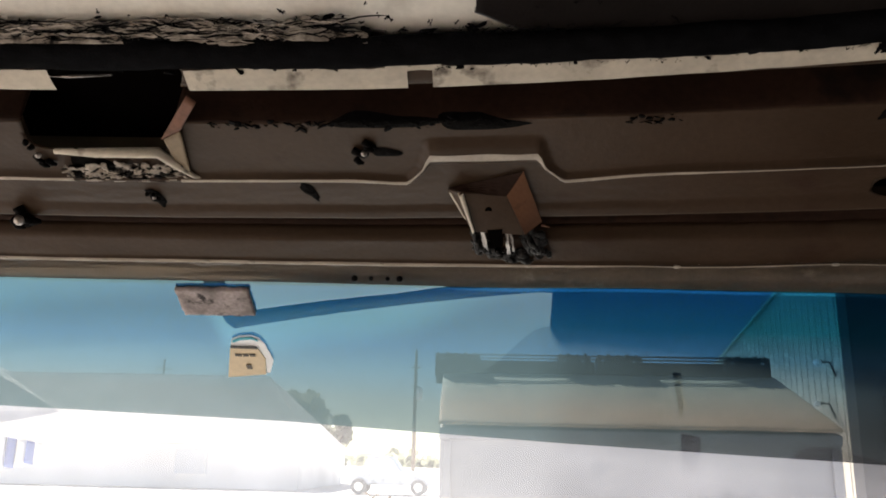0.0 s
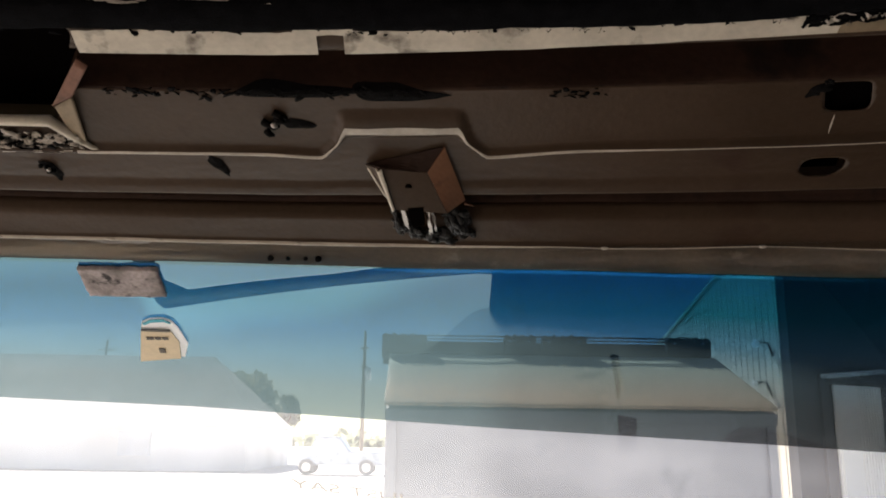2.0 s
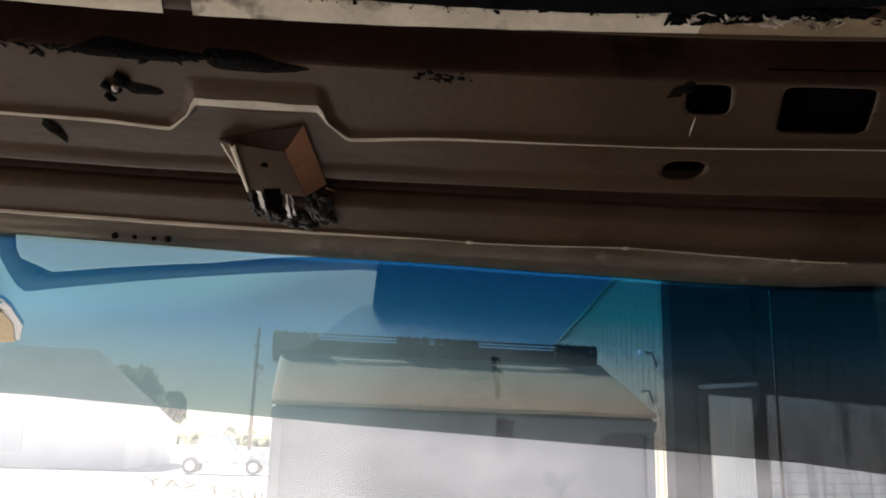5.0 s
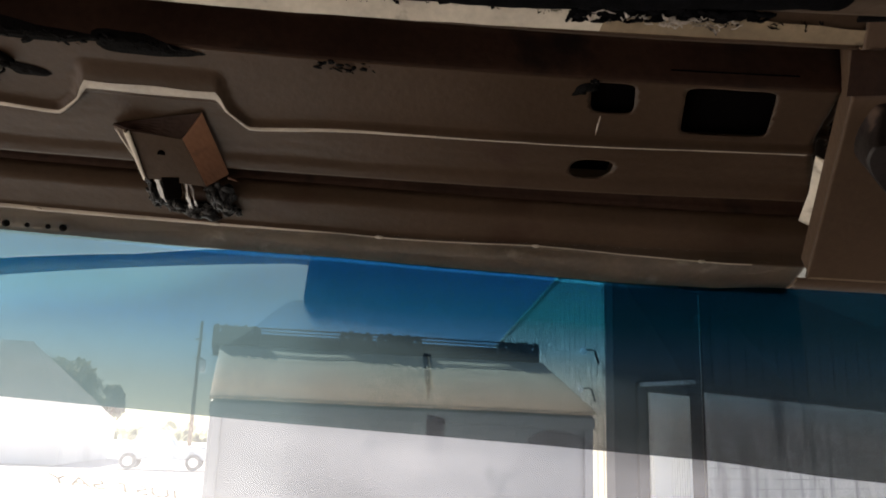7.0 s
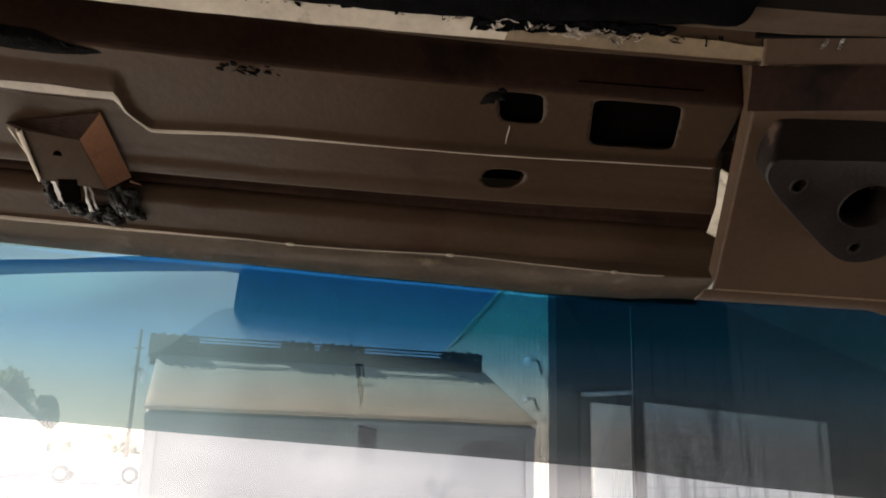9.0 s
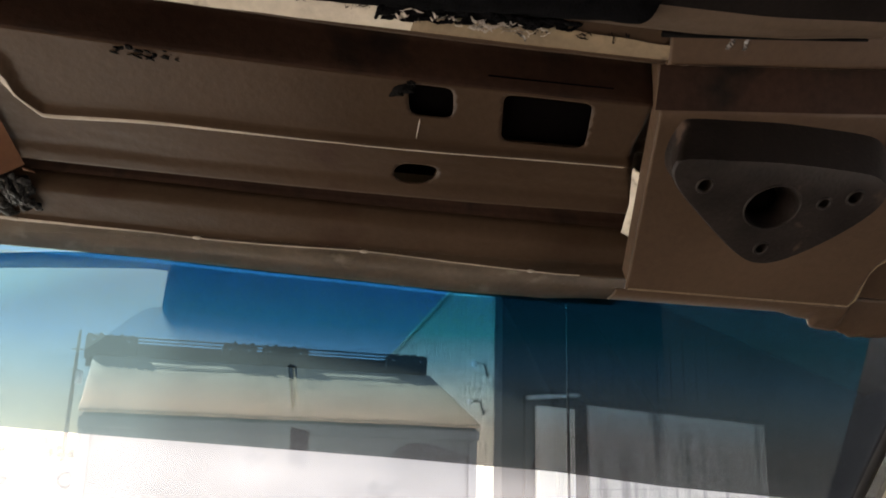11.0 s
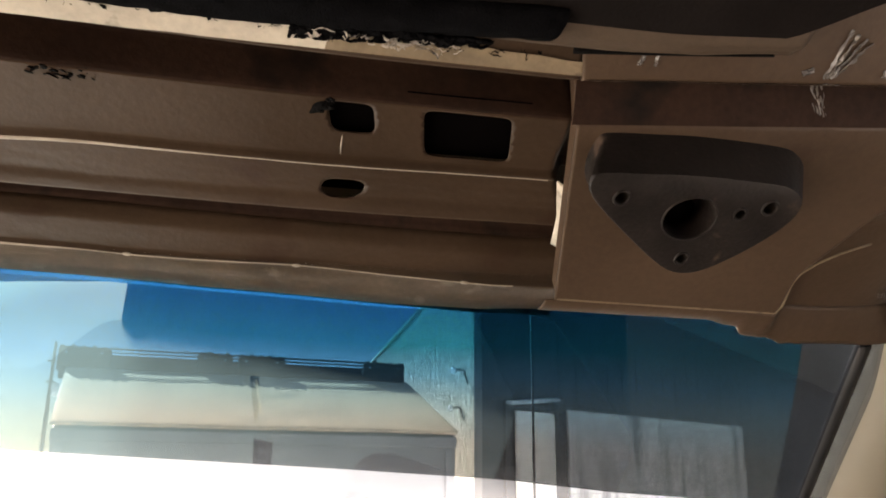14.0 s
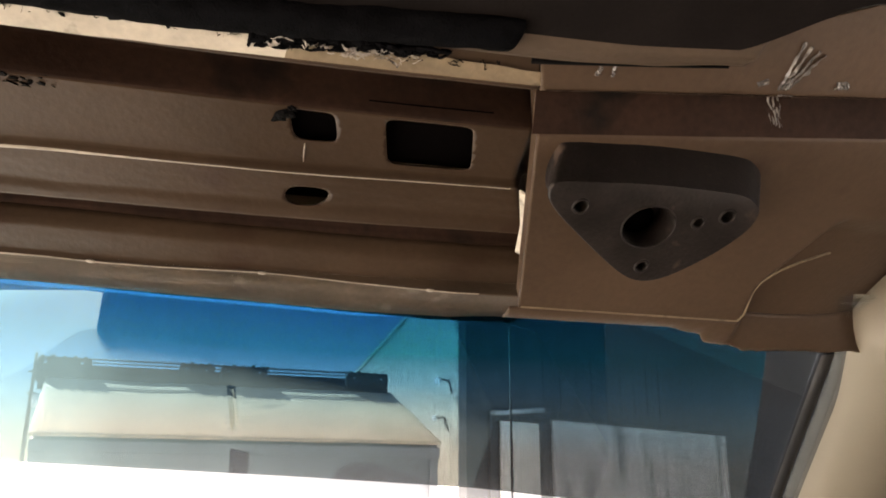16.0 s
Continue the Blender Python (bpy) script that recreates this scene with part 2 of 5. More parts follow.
def prism(bm, outline, off):
    """A solid between an outline of points and the same moved by off."""
    a = [bm.verts.new(Vector(p)) for p in outline]
    b = [bm.verts.new(Vector(p) + Vector(off)) for p in outline]
    n = len(a)
    bm.faces.new(a), bm.faces.new(b[::-1])
    for k in range(n):
        bm.faces.new((a[k], b[k], b[(k + 1) % n], a[(k + 1) % n]))
    bmesh.ops.recalc_face_normals(bm, faces=bm.faces)


M_BOARD = mat("dark_headliner_board", (0.010, 0.008, 0.0075), 0.9, 0, 0.2, 30, 500, 0.2, 0.03)
# blackened so unseen panels stay dark in the windscreen's reflection
M_SHADE = mat("blackened_trim", (0.012, 0.012, 0.013), 0.8, 0, 0.2, 12, 300, 0.1, 0.1)
# kept pale so unseen panels and floor bounce light upwards
M_CABTRIM = mat("pale_bounce_trim", (0.42, 0.37, 0.30), 0.85, 0, 0.1, 10, 300, 0.1, 0.2)
M_BLUE = mat("blue_banner", (0.05, 0.12, 0.4), 0.7, 0, 0.1, 3, 60, 0.0)
M_SEAT = mat("pale_bounce_cloth", (0.5, 0.43, 0.33), 0.9, 0, 0.1, 10, 400, 0.2)
M_TANPRIMER = mat("tan_primer", (0.2, 0.15, 0.095), 0.65, 0, 0.2, 40, 300, 0.15, 0.4, (0.06, 0.045, 0.03), 70, 0.6)


def lightened(name, stops, lo=0.0, hi=1.0):
    """Vinyl whose tone is graded along the UV's second axis to shape reflected haze: (place, colour) stops between lo
    and hi.
    """
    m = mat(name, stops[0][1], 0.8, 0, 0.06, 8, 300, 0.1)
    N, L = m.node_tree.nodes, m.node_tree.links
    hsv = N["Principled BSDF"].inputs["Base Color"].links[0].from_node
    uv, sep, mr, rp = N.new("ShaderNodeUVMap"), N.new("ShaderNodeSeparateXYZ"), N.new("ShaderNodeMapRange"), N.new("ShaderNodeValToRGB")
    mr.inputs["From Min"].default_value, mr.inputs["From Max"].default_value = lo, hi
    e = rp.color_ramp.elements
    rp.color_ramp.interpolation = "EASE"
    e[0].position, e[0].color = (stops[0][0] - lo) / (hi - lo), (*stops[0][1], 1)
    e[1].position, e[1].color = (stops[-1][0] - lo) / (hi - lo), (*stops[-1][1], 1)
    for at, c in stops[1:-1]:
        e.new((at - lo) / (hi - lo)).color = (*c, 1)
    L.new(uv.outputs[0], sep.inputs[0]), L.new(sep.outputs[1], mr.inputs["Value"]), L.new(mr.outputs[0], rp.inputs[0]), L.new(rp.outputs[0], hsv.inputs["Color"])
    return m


# pale tones paint the bright haze that the windscreen reflects
M_ROLL = lightened("graded_dash_roll", ((0.06, (0.62, 0.80, 0.79)), (0.55, (0.47, 0.51, 0.51))))
# darkened tan: shade of the channels and bracket top put into colour
M_SHADED_TAN = mat("shaded_tan_paint", (0.028, 0.0145, 0.010), 0.6, 0, 0.3, 18, 240, 0.1, 0.1, (0.008, 0.006, 0.005), 26, 0.58)
# graded darker to the right so the reflected haze dies away
M_DASHTONE = lightened("dash_top_graded", ((-0.6, (0.52, 0.56, 0.56)), (-0.10, (0.47, 0.51, 0.51)), (0.05, (0.34, 0.37, 0.37)), (0.14, (0.175, 0.185, 0.185)), (0.24, (0.11, 0.115, 0.115)), (0.40, (0.055, 0.06, 0.062)), (0.56, (0.016, 0.016, 0.017))), -0.6, 0.7)
M_FLANGE = mat("rusty_tan_flange", (0.15, 0.072, 0.048), 0.6, 0, 0.25, 60, 300, 0.15, 0.2, (0.08, 0.035, 0.022), 70, 0.6)
M_RIM = mat("pale_flange_paint", (0.088, 0.063, 0.045), 0.45, 0, 0.2, 40, 300, 0.1, 0.16, (0.16, 0.13, 0.10), 50, 0.62)
M_STRIP = mat("dull_tan_paint", (0.075, 0.053, 0.038), 0.5, 0, 0.15, 20, 260, 0.1, 0.2)
# lightened tan: light from the right is put into the colour
M_LIT_TAN = mat("side_lit_tan_paint", (0.19, 0.090, 0.050), 0.5, 0, 0.12, 50, 300, 0.1, 0.2, (0.10, 0.045, 0.028), 60, 0.62)
M_BARE = mat("bare_torn_steel", (0.30, 0.27, 0.25), 0.35, 0.8, 0.3, 120, 500, 0.2)
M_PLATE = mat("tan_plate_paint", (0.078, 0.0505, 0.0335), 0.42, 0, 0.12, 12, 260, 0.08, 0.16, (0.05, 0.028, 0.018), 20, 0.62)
M_SEAL = mat("glossy_black_sealant", (0.006, 0.0057, 0.0057), 0.4, 0, 0.4, 200, 700, 0.6, 0.3)
# thin leaves let the light from behind through
leaf_nodes, leaf_links = M_LEAF.node_tree.nodes, M_LEAF.node_tree.links
leaf_through, leaf_mix = leaf_nodes.new("ShaderNodeBsdfTranslucent"), leaf_nodes.new("ShaderNodeMixShader")
leaf_through.inputs[0].default_value = (0.3, 0.33, 0.24, 1)
leaf_links.new(leaf_nodes["Principled BSDF"].outputs[0], leaf_mix.inputs[1]), leaf_links.new(leaf_through.outputs[0], leaf_mix.inputs[2]), leaf_links.new(leaf_mix.outputs[0], leaf_nodes["Material Output"].inputs[0])
# ---- the vehicle: windscreen header, seen from the seat ----
MID, BOW = -0.15, 0.2                  # centre line of the cab, plan curve of the header
PROFILE = [(0.250, 1.722), (0.345, 1.699), (0.360, 1.692), (0.386, 1.6835), (0.4015, 1.662), (0.453, 1.6565), (0.475, 1.645), (0.495, 1.634), (0.515, 1.6215), (0.570, 1.5905)]
RAKE = 0.53                            # fall of the windscreen per metre ahead


def bow(x):
    return -BOW * (x - MID) ** 2 + 0.0029


def prof(p):
    """The pressed section: a place p along it gives the distance ahead and the height. Between the channels it falls in one plane."""
    z = y = 0.0
    for k in (-0.002, 0.0, 0.002):     # rounded corners of the pressed profile
        q = p + k
        h = float(np.interp(q, [e[0] for e in PROFILE], [e[1] for e in PROFILE]))
        if 0.386 < q < 0.453:
            s = (h - 1.511) / (q - 0.03)
            q = (0.1725 + 0.403 * 0.386 + 0.03 * s) / (0.403 + s)
            h = 1.6835 - 0.403 * (q - 0.386)
        y, z = y + q / 3, z + h / 3
    return y, z


def on_header(x, p, d=0.0):
    """A point of the header skin at x and profile place p, d metres proud of it towards the cab."""
    (y0, z0), (y1, z1), (y, z) = prof(p - 0.004), prof(p + 0.004), prof(p)
    n = Vector((0, z1 - z0, y0 - y1)).normalized()
    return Vector((x, y + bow(x), z)) + n * d


def on_glass(x, p, d=0.0):
    n = Vector((0, -RAKE, -1)).normalized()
    return Vector((x, p + bow(x), 1.622 - (p - 0.515) * RAKE)) + n * d


def bead_line(x):
    up = min(max((x + 0.0335) / 0.0125, 0), 1) * (1 - min(max((x - 0.0405) / 0.0145, 0), 1))
    return 0.4150 - 0.0022 * smooth01(0.06, 0.13, x) - 0.0022 * smooth01(0.2, 0.34, x) + 0.0035 * math.exp(-((x + 0.035) / 0.02) ** 2) * (1 - up) + 0.004 * math.exp(-((x - 0.058) / 0.025) ** 2) * (1 - up) - 0.017 * up


def stretch(x, p):
    """The glass-side flange flattens out towards the corner."""
    return p + float(np.interp(x, [-0.16, 0.11, 0.22, 0.34], [0.0, 0.004, 0.0095, 0.017])) * smooth01(0.455, 0.50, p)


def crease_line(x):
    return 0.4968 - 0.0040 * smooth01(0.12, 0.24, x)


def plate_side(p):
    return 0.32 + (p - 0.358) / 0.109 * 0.042


def relief(x, p):
    b = (p - bead_line(x) + 0.0008) / 0.0048
    d = 0.0030 * max(0.0, 1 - b * b)                                                  # raised bead
    d -= 0.0012 * smooth01(0.0, 0.004, p - bead_line(x)) * (1 - smooth01(0.452, 0.458, p))
    d -= 0.0125 * smooth01(0.4625, 0.4665, p) * (1 - smooth01(0.4695, 0.4790, p))          # channel
    d -= 0.024 * smooth01(0.3615, 0.367, p) * (1 - smooth01(0.381, 0.3865, p))         # upper channel
    f = (p - crease_line(x)) / 0.0020
    d += 0.0014 * max(0.0, 1 - f * f) - 0.0022 * smooth01(0.0005, 0.003, p - crease_line(x))             # flange crease
    d -= 0.012 * smooth01(0.001, 0.008, x - plate_side(p)) * (1 - smooth01(0.455, 0.47, p))
    d += 0.0005 * noise.noise((x * 14, p * 40, 3.1)) + 0.0002 * noise.noise((x * 60, p * 150, 7.0))
    return d


# openings in the header: centre x, p, half sizes, squareness, slant
HOLES = [(0.2277, 0.3917, 0.0108, 0.0043, 5.0, 0.79), (0.2868, 0.39435, 0.0220, 0.0069, 8.0, 0.79), (0.2360, 0.4438, 0.0112, 0.0105, 2.8, 0.0),
         (-0.1945, 0.3725, 0.0425, 0.0235, 9.0, -0.5)]


def hole_value(h, x, p):
    return (abs((x - h[0] - h[5] * (p - h[1])) / h[2]) ** h[4] + abs((p - h[1]) / h[3]) ** h[4]) ** (1 / h[4])


def header_point(x, p):
    return on_header(x, stretch(x, p), relief(x, p))


def header_skin(us, vs, drop):
    """A piece of the header skin; the rims of its openings are drawn onto the true outline."""
    bm = bmesh.new()
    g = [[bm.verts.new(header_point(u, v)) for v in vs] for u in us]
    for i in range(len(us) - 1):
        for j in range(len(vs) - 1):
            x, p = (us[i] + us[i + 1]) / 2, (vs[j] + vs[j + 1]) / 2
            hole = next((h for h in HOLES if hole_value(h, x, p) < 1.0), None)
            if hole:
                for a in (i, i + 1):
                    for b in (j, j + 1):
                        k = hole_value(hole, us[a], vs[b])
                        if k > 0.5:
                            w, q = us[a] - hole[0] - hole[5] * (vs[b] - hole[1]), (vs[b] - hole[1]) / k
                            g[a][b].co = header_point(hole[0] + w / k + hole[5] * q, hole[1] + q)
            elif not drop(x, p):
                bm.faces.new((g[i][j], g[i + 1][j], g[i + 1][j + 1], g[i][j + 1]))
    for v in [v for v in bm.verts if not v.link_faces]:
        bm.verts.remove(v)
    return bm


vehicle = thing("pickup_truck", (MID, 0, 0), "stripped tan pickup truck cab with bare windscreen header and no headliner", "truck")
HX, HP = span(-0.80, 0.390, 570), span(0.343, 0.384, 26)[:-1] + span(0.384, 0.404, 34)[:-1] + span(0.404, 0.5175, 80)


def gone(x, p):
    return p < 0.440 and x - plate_side(p) > 0.014


def in_channel(x, p):
    """True along the two channels of the pressing, whose shade is painted dark."""
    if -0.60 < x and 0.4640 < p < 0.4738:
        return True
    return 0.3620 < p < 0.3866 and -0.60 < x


header = thick(part("header_panel", header_skin(HX, HP, lambda x, p: gone(x, p) or in_channel(x, p) or p > crease_line(x) + 0.0006), M_TAN, vehicle, "bare tan-painted pressed steel windscreen header with worn bead"), 0.0012, 1)
thick(part("glass_flange", header_skin(HX, HP, lambda x, p: p < crease_line(x) + 0.0006), M_RIM, header, "paler flange along the glass"), 0.0012, 1)
thick(part("channel_shade", header_skin(HX, HP, lambda x, p: gone(x, p) or p > 0.42 or not in_channel(x, p)), M_SHADED_TAN, header, "shade painted dark into the upper channel"), 0.0012, 1)
thick(part("channel_shade", header_skin(HX, HP, lambda x, p: gone(x, p) or p < 0.42 or not in_channel(x, p)), M_SHADED_TAN, header, "shade painted dark into the lower channel"), 0.0012, 1)

# folded flange at the end of the console opening
def quad_on_header(name, corners, material, parent, label=""):
    """A small bent plate between four corners (x, p, height)."""
    def f(u, v):
        a, b, c, d = [Vector(on_header(*q)) for q in corners]
        return (a * (1 - u) + b * u) * (1 - v) + (d * (1 - u) + c * u) * v
    return thick(part(name, sheet(f, span(0, 1, 6), span(0, 1, 6)), material, parent, label), 0.0010, 0)


quad_on_header("opening_flange", [(-0.1409, 0.3708, 0.0020), (-0.1454, 0.3672, 0.0005), (-0.1696, 0.3920, 0.0005), (-0.1564, 0.3886, 0.0022)], M_FLANGE, header, "bent tan flange of the console opening")
quad_on_header("opening_flange", [(-0.1677, 0.3918, 0.0012), (-0.1558, 0.3884, 0.0024), (-0.1600, 0.4040, 0.0020), (-0.1665, 0.3985, 0.0016)], M_TANPRIMER, header)
bm = bmesh.new()
tube(bm, [on_header(-0.2340, 0.3962, 0.001), on_header(-0.2100, 0.3960, 0.0022), on_header(-0.1740, 0.3958, 0.0022), on_header(-0.1664, 0.4005, 0.0018), on_header(-0.1590, 0.4110, 0.0014), on_header(-0.150, 0.4150, 0.0012)], [0.0016, 0.0030, 0.0034, 0.0026, 0.0014, 0.0008], 8)
part("opening_lip", bm, M_PRIMER, header, "bare pale lip below the opening")


# pale line: wear at the left, a painted highlight past x 0.1
def bead_pale(x):
    up = smooth01(-0.034, -0.021, x) * (1 - smooth01(0.040, 0.055, x))
    return 0.0026 - 0.0014 * up - 0.0016 * smooth01(0.08, 0.20, x) + 0.0003 * noise.noise((x * 50, 0, 0))


bm = sheet(lambda x, v: on_header(x, bead_line(x) + bead_pale(x) * v, relief(x, bead_line(x) + bead_pale(x) * v) + 0.00035 + 0.0001 * noise.noise((x * 90, v, 0))), span(-0.80, 0.338, 480), span(-1, 1, 6),
           lambda x, v: -0.232 < x < -0.168 and noise.noise((x * 120, v, 3)) > -0.1)
part("pale_bead", bm, M_TAN_EDGE, header, "pale bead line, worn at left, highlight painted at right")


# pale at the left, thinning to a painted highlight at the right
def crease_pale(x):
    return 0.0012 - 0.0009 * smooth01(-0.05, 0.15, x)


bm = sheet(lambda x, v: on_header(x, stretch(x, crease_line(x) - 0.0002 + crease_pale(x) * v), relief(x, crease_line(x) - 0.0002 + crease_pale(x) * v) + 0.0003), span(-0.80, 0.355, 300), span(-1, 1, 4))
part("pale_crease", bm, M_TAN_EDGE, header)

# roof: inner sheet behind the header, and the outer skin
roof_in = part("roof_underside", sheet(lambda x, y: Vector((x, y + bow(x) * (1 if y > 0 else 0.4), 1.7005 + 0.242 * min(max(0.345 - y, 0), 0.095) + 0.025 * smooth01(0.25, -0.5, y) + 0.05 * smooth01(0.30, 0.40, x))),
               span(-1.0, 0.70, 60), span(-1.1, 0.345, 50)), M_ROOF, vehicle, "off-white bare roof underside")
thick(roof_in, 0.001, 1)
roof_out = part("roof_skin", sheet(lambda x, v: Vector((x, -1.15 + 1.665 * v + bow(x) * v, 1.634 + 0.105 * (1 - (1 - min((1 - v) / 0.11, 1)) ** 2) + 0.05 * smooth01(0.86, 0.5, v) + 0.05 * smooth01(0.2, 0.5, x) * smooth01(1.0, 0.93, v))),
                span(-1.05, 0.75, 40), span(0, 1, 60)), M_HOOD, vehicle)
thick(roof_out, 0.003, 1)


# dark board left under the roof
def board_pt(x, v):
    rim = 0.3345 - 0.008 * smooth01(0.16, 0.0, x) - 0.012 * smooth01(0.0, 0.03, 0.03 - x) - 0.045 * smooth01(0.370, 0.440, x) ** 1.5 - 0.007 * smooth01(0.27, 0.30, x) * (1 - smooth01(0.37, 0.41, x))
    p = rim - 0.55 * v ** 2
    return on_header(x, max(p, 0.25), 0.0005) + Vector((0, min(p - 0.25, 0), 0.02 * min(0.25 - p, 0.4) if p < 0.25 else 0))


board = part("headliner_board", sheet(board_pt, span(0.006, 0.445, 90), span(0, 1, 30)), M_BOARD, vehicle, "dark grey remnant of headliner board")
thick(board, 0.003, 1)
bm = bmesh.new()
tube(bm, [board_pt(0.006 + 0.438 * k / 60, 0.0) + Vector((0, 0.001, 0.0)) for k in range(61)] + [board_pt(0.445, v / 10) for v in range(1, 8)], 0.0022, 8)
part("board_edging", bm, M_RUBBER, board, "black rubber edging")


# tan roof strip between the board and the corner plate; a dark tube paints the gap's shade
thick(part("roof_strip", sheet(lambda x, v: on_header(x, 0.3130 + (0.0300 - 0.008 * smooth01(0.34, 0.41, x)) * v, 0.0010 + 0.0022 * math.sin(math.pi * smooth01(0.25, 1.0, v))), span(0.268, 0.408, 60), span(0, 1, 20)), M_STRIP, vehicle, "pressed tan roof strip"), 0.001)
bm = bmesh.new()
tube(bm, [on_header(0.312 + 0.010 * k, 0.3455 - 0.0009 * k + 0.0004 * noise.noise((k, 0, 0)), 0.001) for k in range(10)], [0.0018 - 0.00012 * k for k in range(10)], 8)
part("strip_gap_line", bm, M_GUM, vehicle, "dark tube standing in for the gap's shade")


# primer strip with its notch
def strip_top(x):
    return 0.3510 - 0.0020 * smooth01(0.0, 0.2, x) + 0.0012 * noise.noise((x * 45, 0.3, 1)) + (0.0006 if x < 0 else 0) * noise.noise((x * 160, 0, 5))


def strip_pt(x, v):
    lo, hi = 0.3632 - 0.0050 * smooth01(-0.05, 0.25, x), strip_top(x)
    hi = lo + (hi - lo) * (1 - 0.22 * smooth01(0.27, 0.322, x))
    p = lo + (hi - lo) * v
    if -0.038 < x < -0.012:
        p -= 0.0035 * v
    return on_header(x, p, 0.0012 + 0.0004 * noise.noise((x * 60, p * 200, 0)))


bm = sheet(strip_pt, span(-0.142, 0.205, 220), span(0, 1, 8), lambda x, v: -0.028 < x < -0.0155 and v < 0.62)
strip = part("primer_strip", bm, M_PRIMER, header, "chalky white primer strip with black residue")
part("primer_strip", sheet(strip_pt, span(0.205, 0.322, 80), span(0, 1, 8)), M_TANPRIMER, header, "tan-stained end of the primer strip")
bm = sheet(strip_pt, span(-0.8, -0.212, 200), span(0, 1, 8))
part("primer_strip", bm, M_PRIMER, header)

# torn foam weatherstrip
def foam_pt(x, a):
    n = noise.noise((x * 30, a, 2)) * 0.0018 + noise.noise((x * 120, a * 2, 9)) * 0.0008
    r = 0.0118 + n
    end = smooth01(0.302, 0.296, x)
    c = on_header(x, 0.3395 - 0.009 * smooth01(0.15, 0.3, x), 0.001)
    return c + Vector((0, -math.cos(a) * r * 1.0, -math.sin(a) * r * 0.55 - 0.001)) * end


foam = part("foam_strip", sheet(foam_pt, span(-0.82, 0.302, 420), span(-0.25, math.pi + 0.25, 14)), M_FOAM, vehicle, "torn black foam strip glued along the roof edge")


ICO = bmesh.new()
bmesh.ops.create_icosphere(ICO, subdivisions=2, radius=1)
ICO_V, ICO_F = [v.co.copy() for v in ICO.verts], [[v.index for v in f.verts] for f in ICO.faces]
ICO.free()


def flakes(n, seed, xs, ps, size, flat, lift, long=2.2):
    """Small crumpled scraps lying on the header."""
    rnd = random.Random(seed)
    vv, ff = [], []
    for _ in range(n):
        x, p, s = rnd.uniform(*xs), rnd.gauss(*ps), size * rnd.uniform(0.2, 1.0) ** 1.7
        c = on_header(x, p, lift * rnd.uniform(0.3, 1.2))
        m = Euler((rnd.uniform(-0.5, 0.5), rnd.uniform(-0.5, 0.5), rnd.uniform(-0.5, 0.5))).to_matrix()
        k, base = rnd.uniform(0.9, long), len(vv)
        off = Vector((x * 999, p * 999, rnd.uniform(0, 50)))
        for q in ICO_V:
            w = q * (1 + 0.75 * noise.noise(q * 1.1 + off) + 0.35 * noise.noise(q * 2.9 + off))
            vv.append(c + m @ Vector((w.x * s * k, w.y * s, w.z * s * flat)))
        ff += [[base + i for i in f] for f in ICO_F]
    me = bpy.data.meshes.new("scrap")
    me.from_pydata([tuple(v) for v in vv], [], ff)
    bm = bmesh.new()
    bm.from_mesh(me)
    bpy.data.meshes.remove(me)
    return bm


tagged(part("foam_shred", flakes(110, 3, (-0.78, 0.16), (0.3510, 0.0008), 0.0016, 0.5, 0.002), M_FOAM, foam), kind="stuff")


def strands(n, seed, xs, ps, length, radius, lift, stray=0.25):
    """Torn fibres lying roughly along the roof edge, each a thin wavering ribbon."""
    rnd = random.Random(seed)
    vv, ff = [], []
    for _ in range(n):
        x, p, m, r = rnd.uniform(*xs), rnd.uniform(*ps), length * rnd.uniform(0.3, 1.0), radius * rnd.uniform(0.5, 1.2)
        a, w, h = rnd.gauss(0, stray), rnd.uniform(0, 90), lift * rnd.uniform(0.4, 1.3)
        base, N = len(vv), 9
        for k in range(N):
            u = k / (N - 1) - 0.5
            q = on_header(x + u * m * math.cos(a), p - u * m * math.sin(a) * 0.5 + 0.0022 * noise.noise((u * 3 + w, w, 0)), h + 0.0022 * noise.noise((u * 4, w, 5)))
            t = r * math.sqrt(max(1 - (2 * u) ** 2, 0.04))
            vv += [q + Vector((0, -t, 0.3 * t)), q + Vector((0, 0, -t)), q + Vector((0, t, -0.3 * t))]
        for k in range(N - 1):
            i = base + 3 * k
            ff += [(i, i + 1, i + 4, i + 3), (i + 1, i + 2, i + 5, i + 4)]
    me = bpy.data.meshes.new("strand")
    me.from_pydata([tuple(v) for v in vv], [], ff)
    bm = bmesh.new()
    bm.from_mesh(me)
    bpy.data.meshes.remove(me)
    return bm


tagged(part("foam_shred", flakes(110, 4, (-0.78, 0.16), (0.3275, 0.0014), 0.0022, 0.4, 0.001), M_FOAM, foam), kind="stuff")
tagged(part("torn_fibre", strands(420, 21, (-0.60, -0.05), (0.3165, 0.3310), 0.040, 0.00045, 0.0042), M_FOAM, foam, "fine black torn fibres"), kind="stuff")
tagged(part("torn_fibre", strands(260, 22, (-0.60, -0.06), (0.3175, 0.3300), 0.030, 0.00060, 0.0046), M_PAPER, foam, "fine grey torn fibres"), kind="stuff")
tagged(part("torn_fibre", strands(60, 23, (-0.12, 0.10), (0.3250, 0.3300), 0.012, 0.00060, 0.0040, 0.9), M_FOAM, foam), kind="stuff")
tagged(part("torn_fibre", strands(26, 24, (-0.30, 0.10), (0.3090, 0.3215), 0.007, 0.0008, 0.0040, 1.2), M_FOAM, foam), kind="stuff")
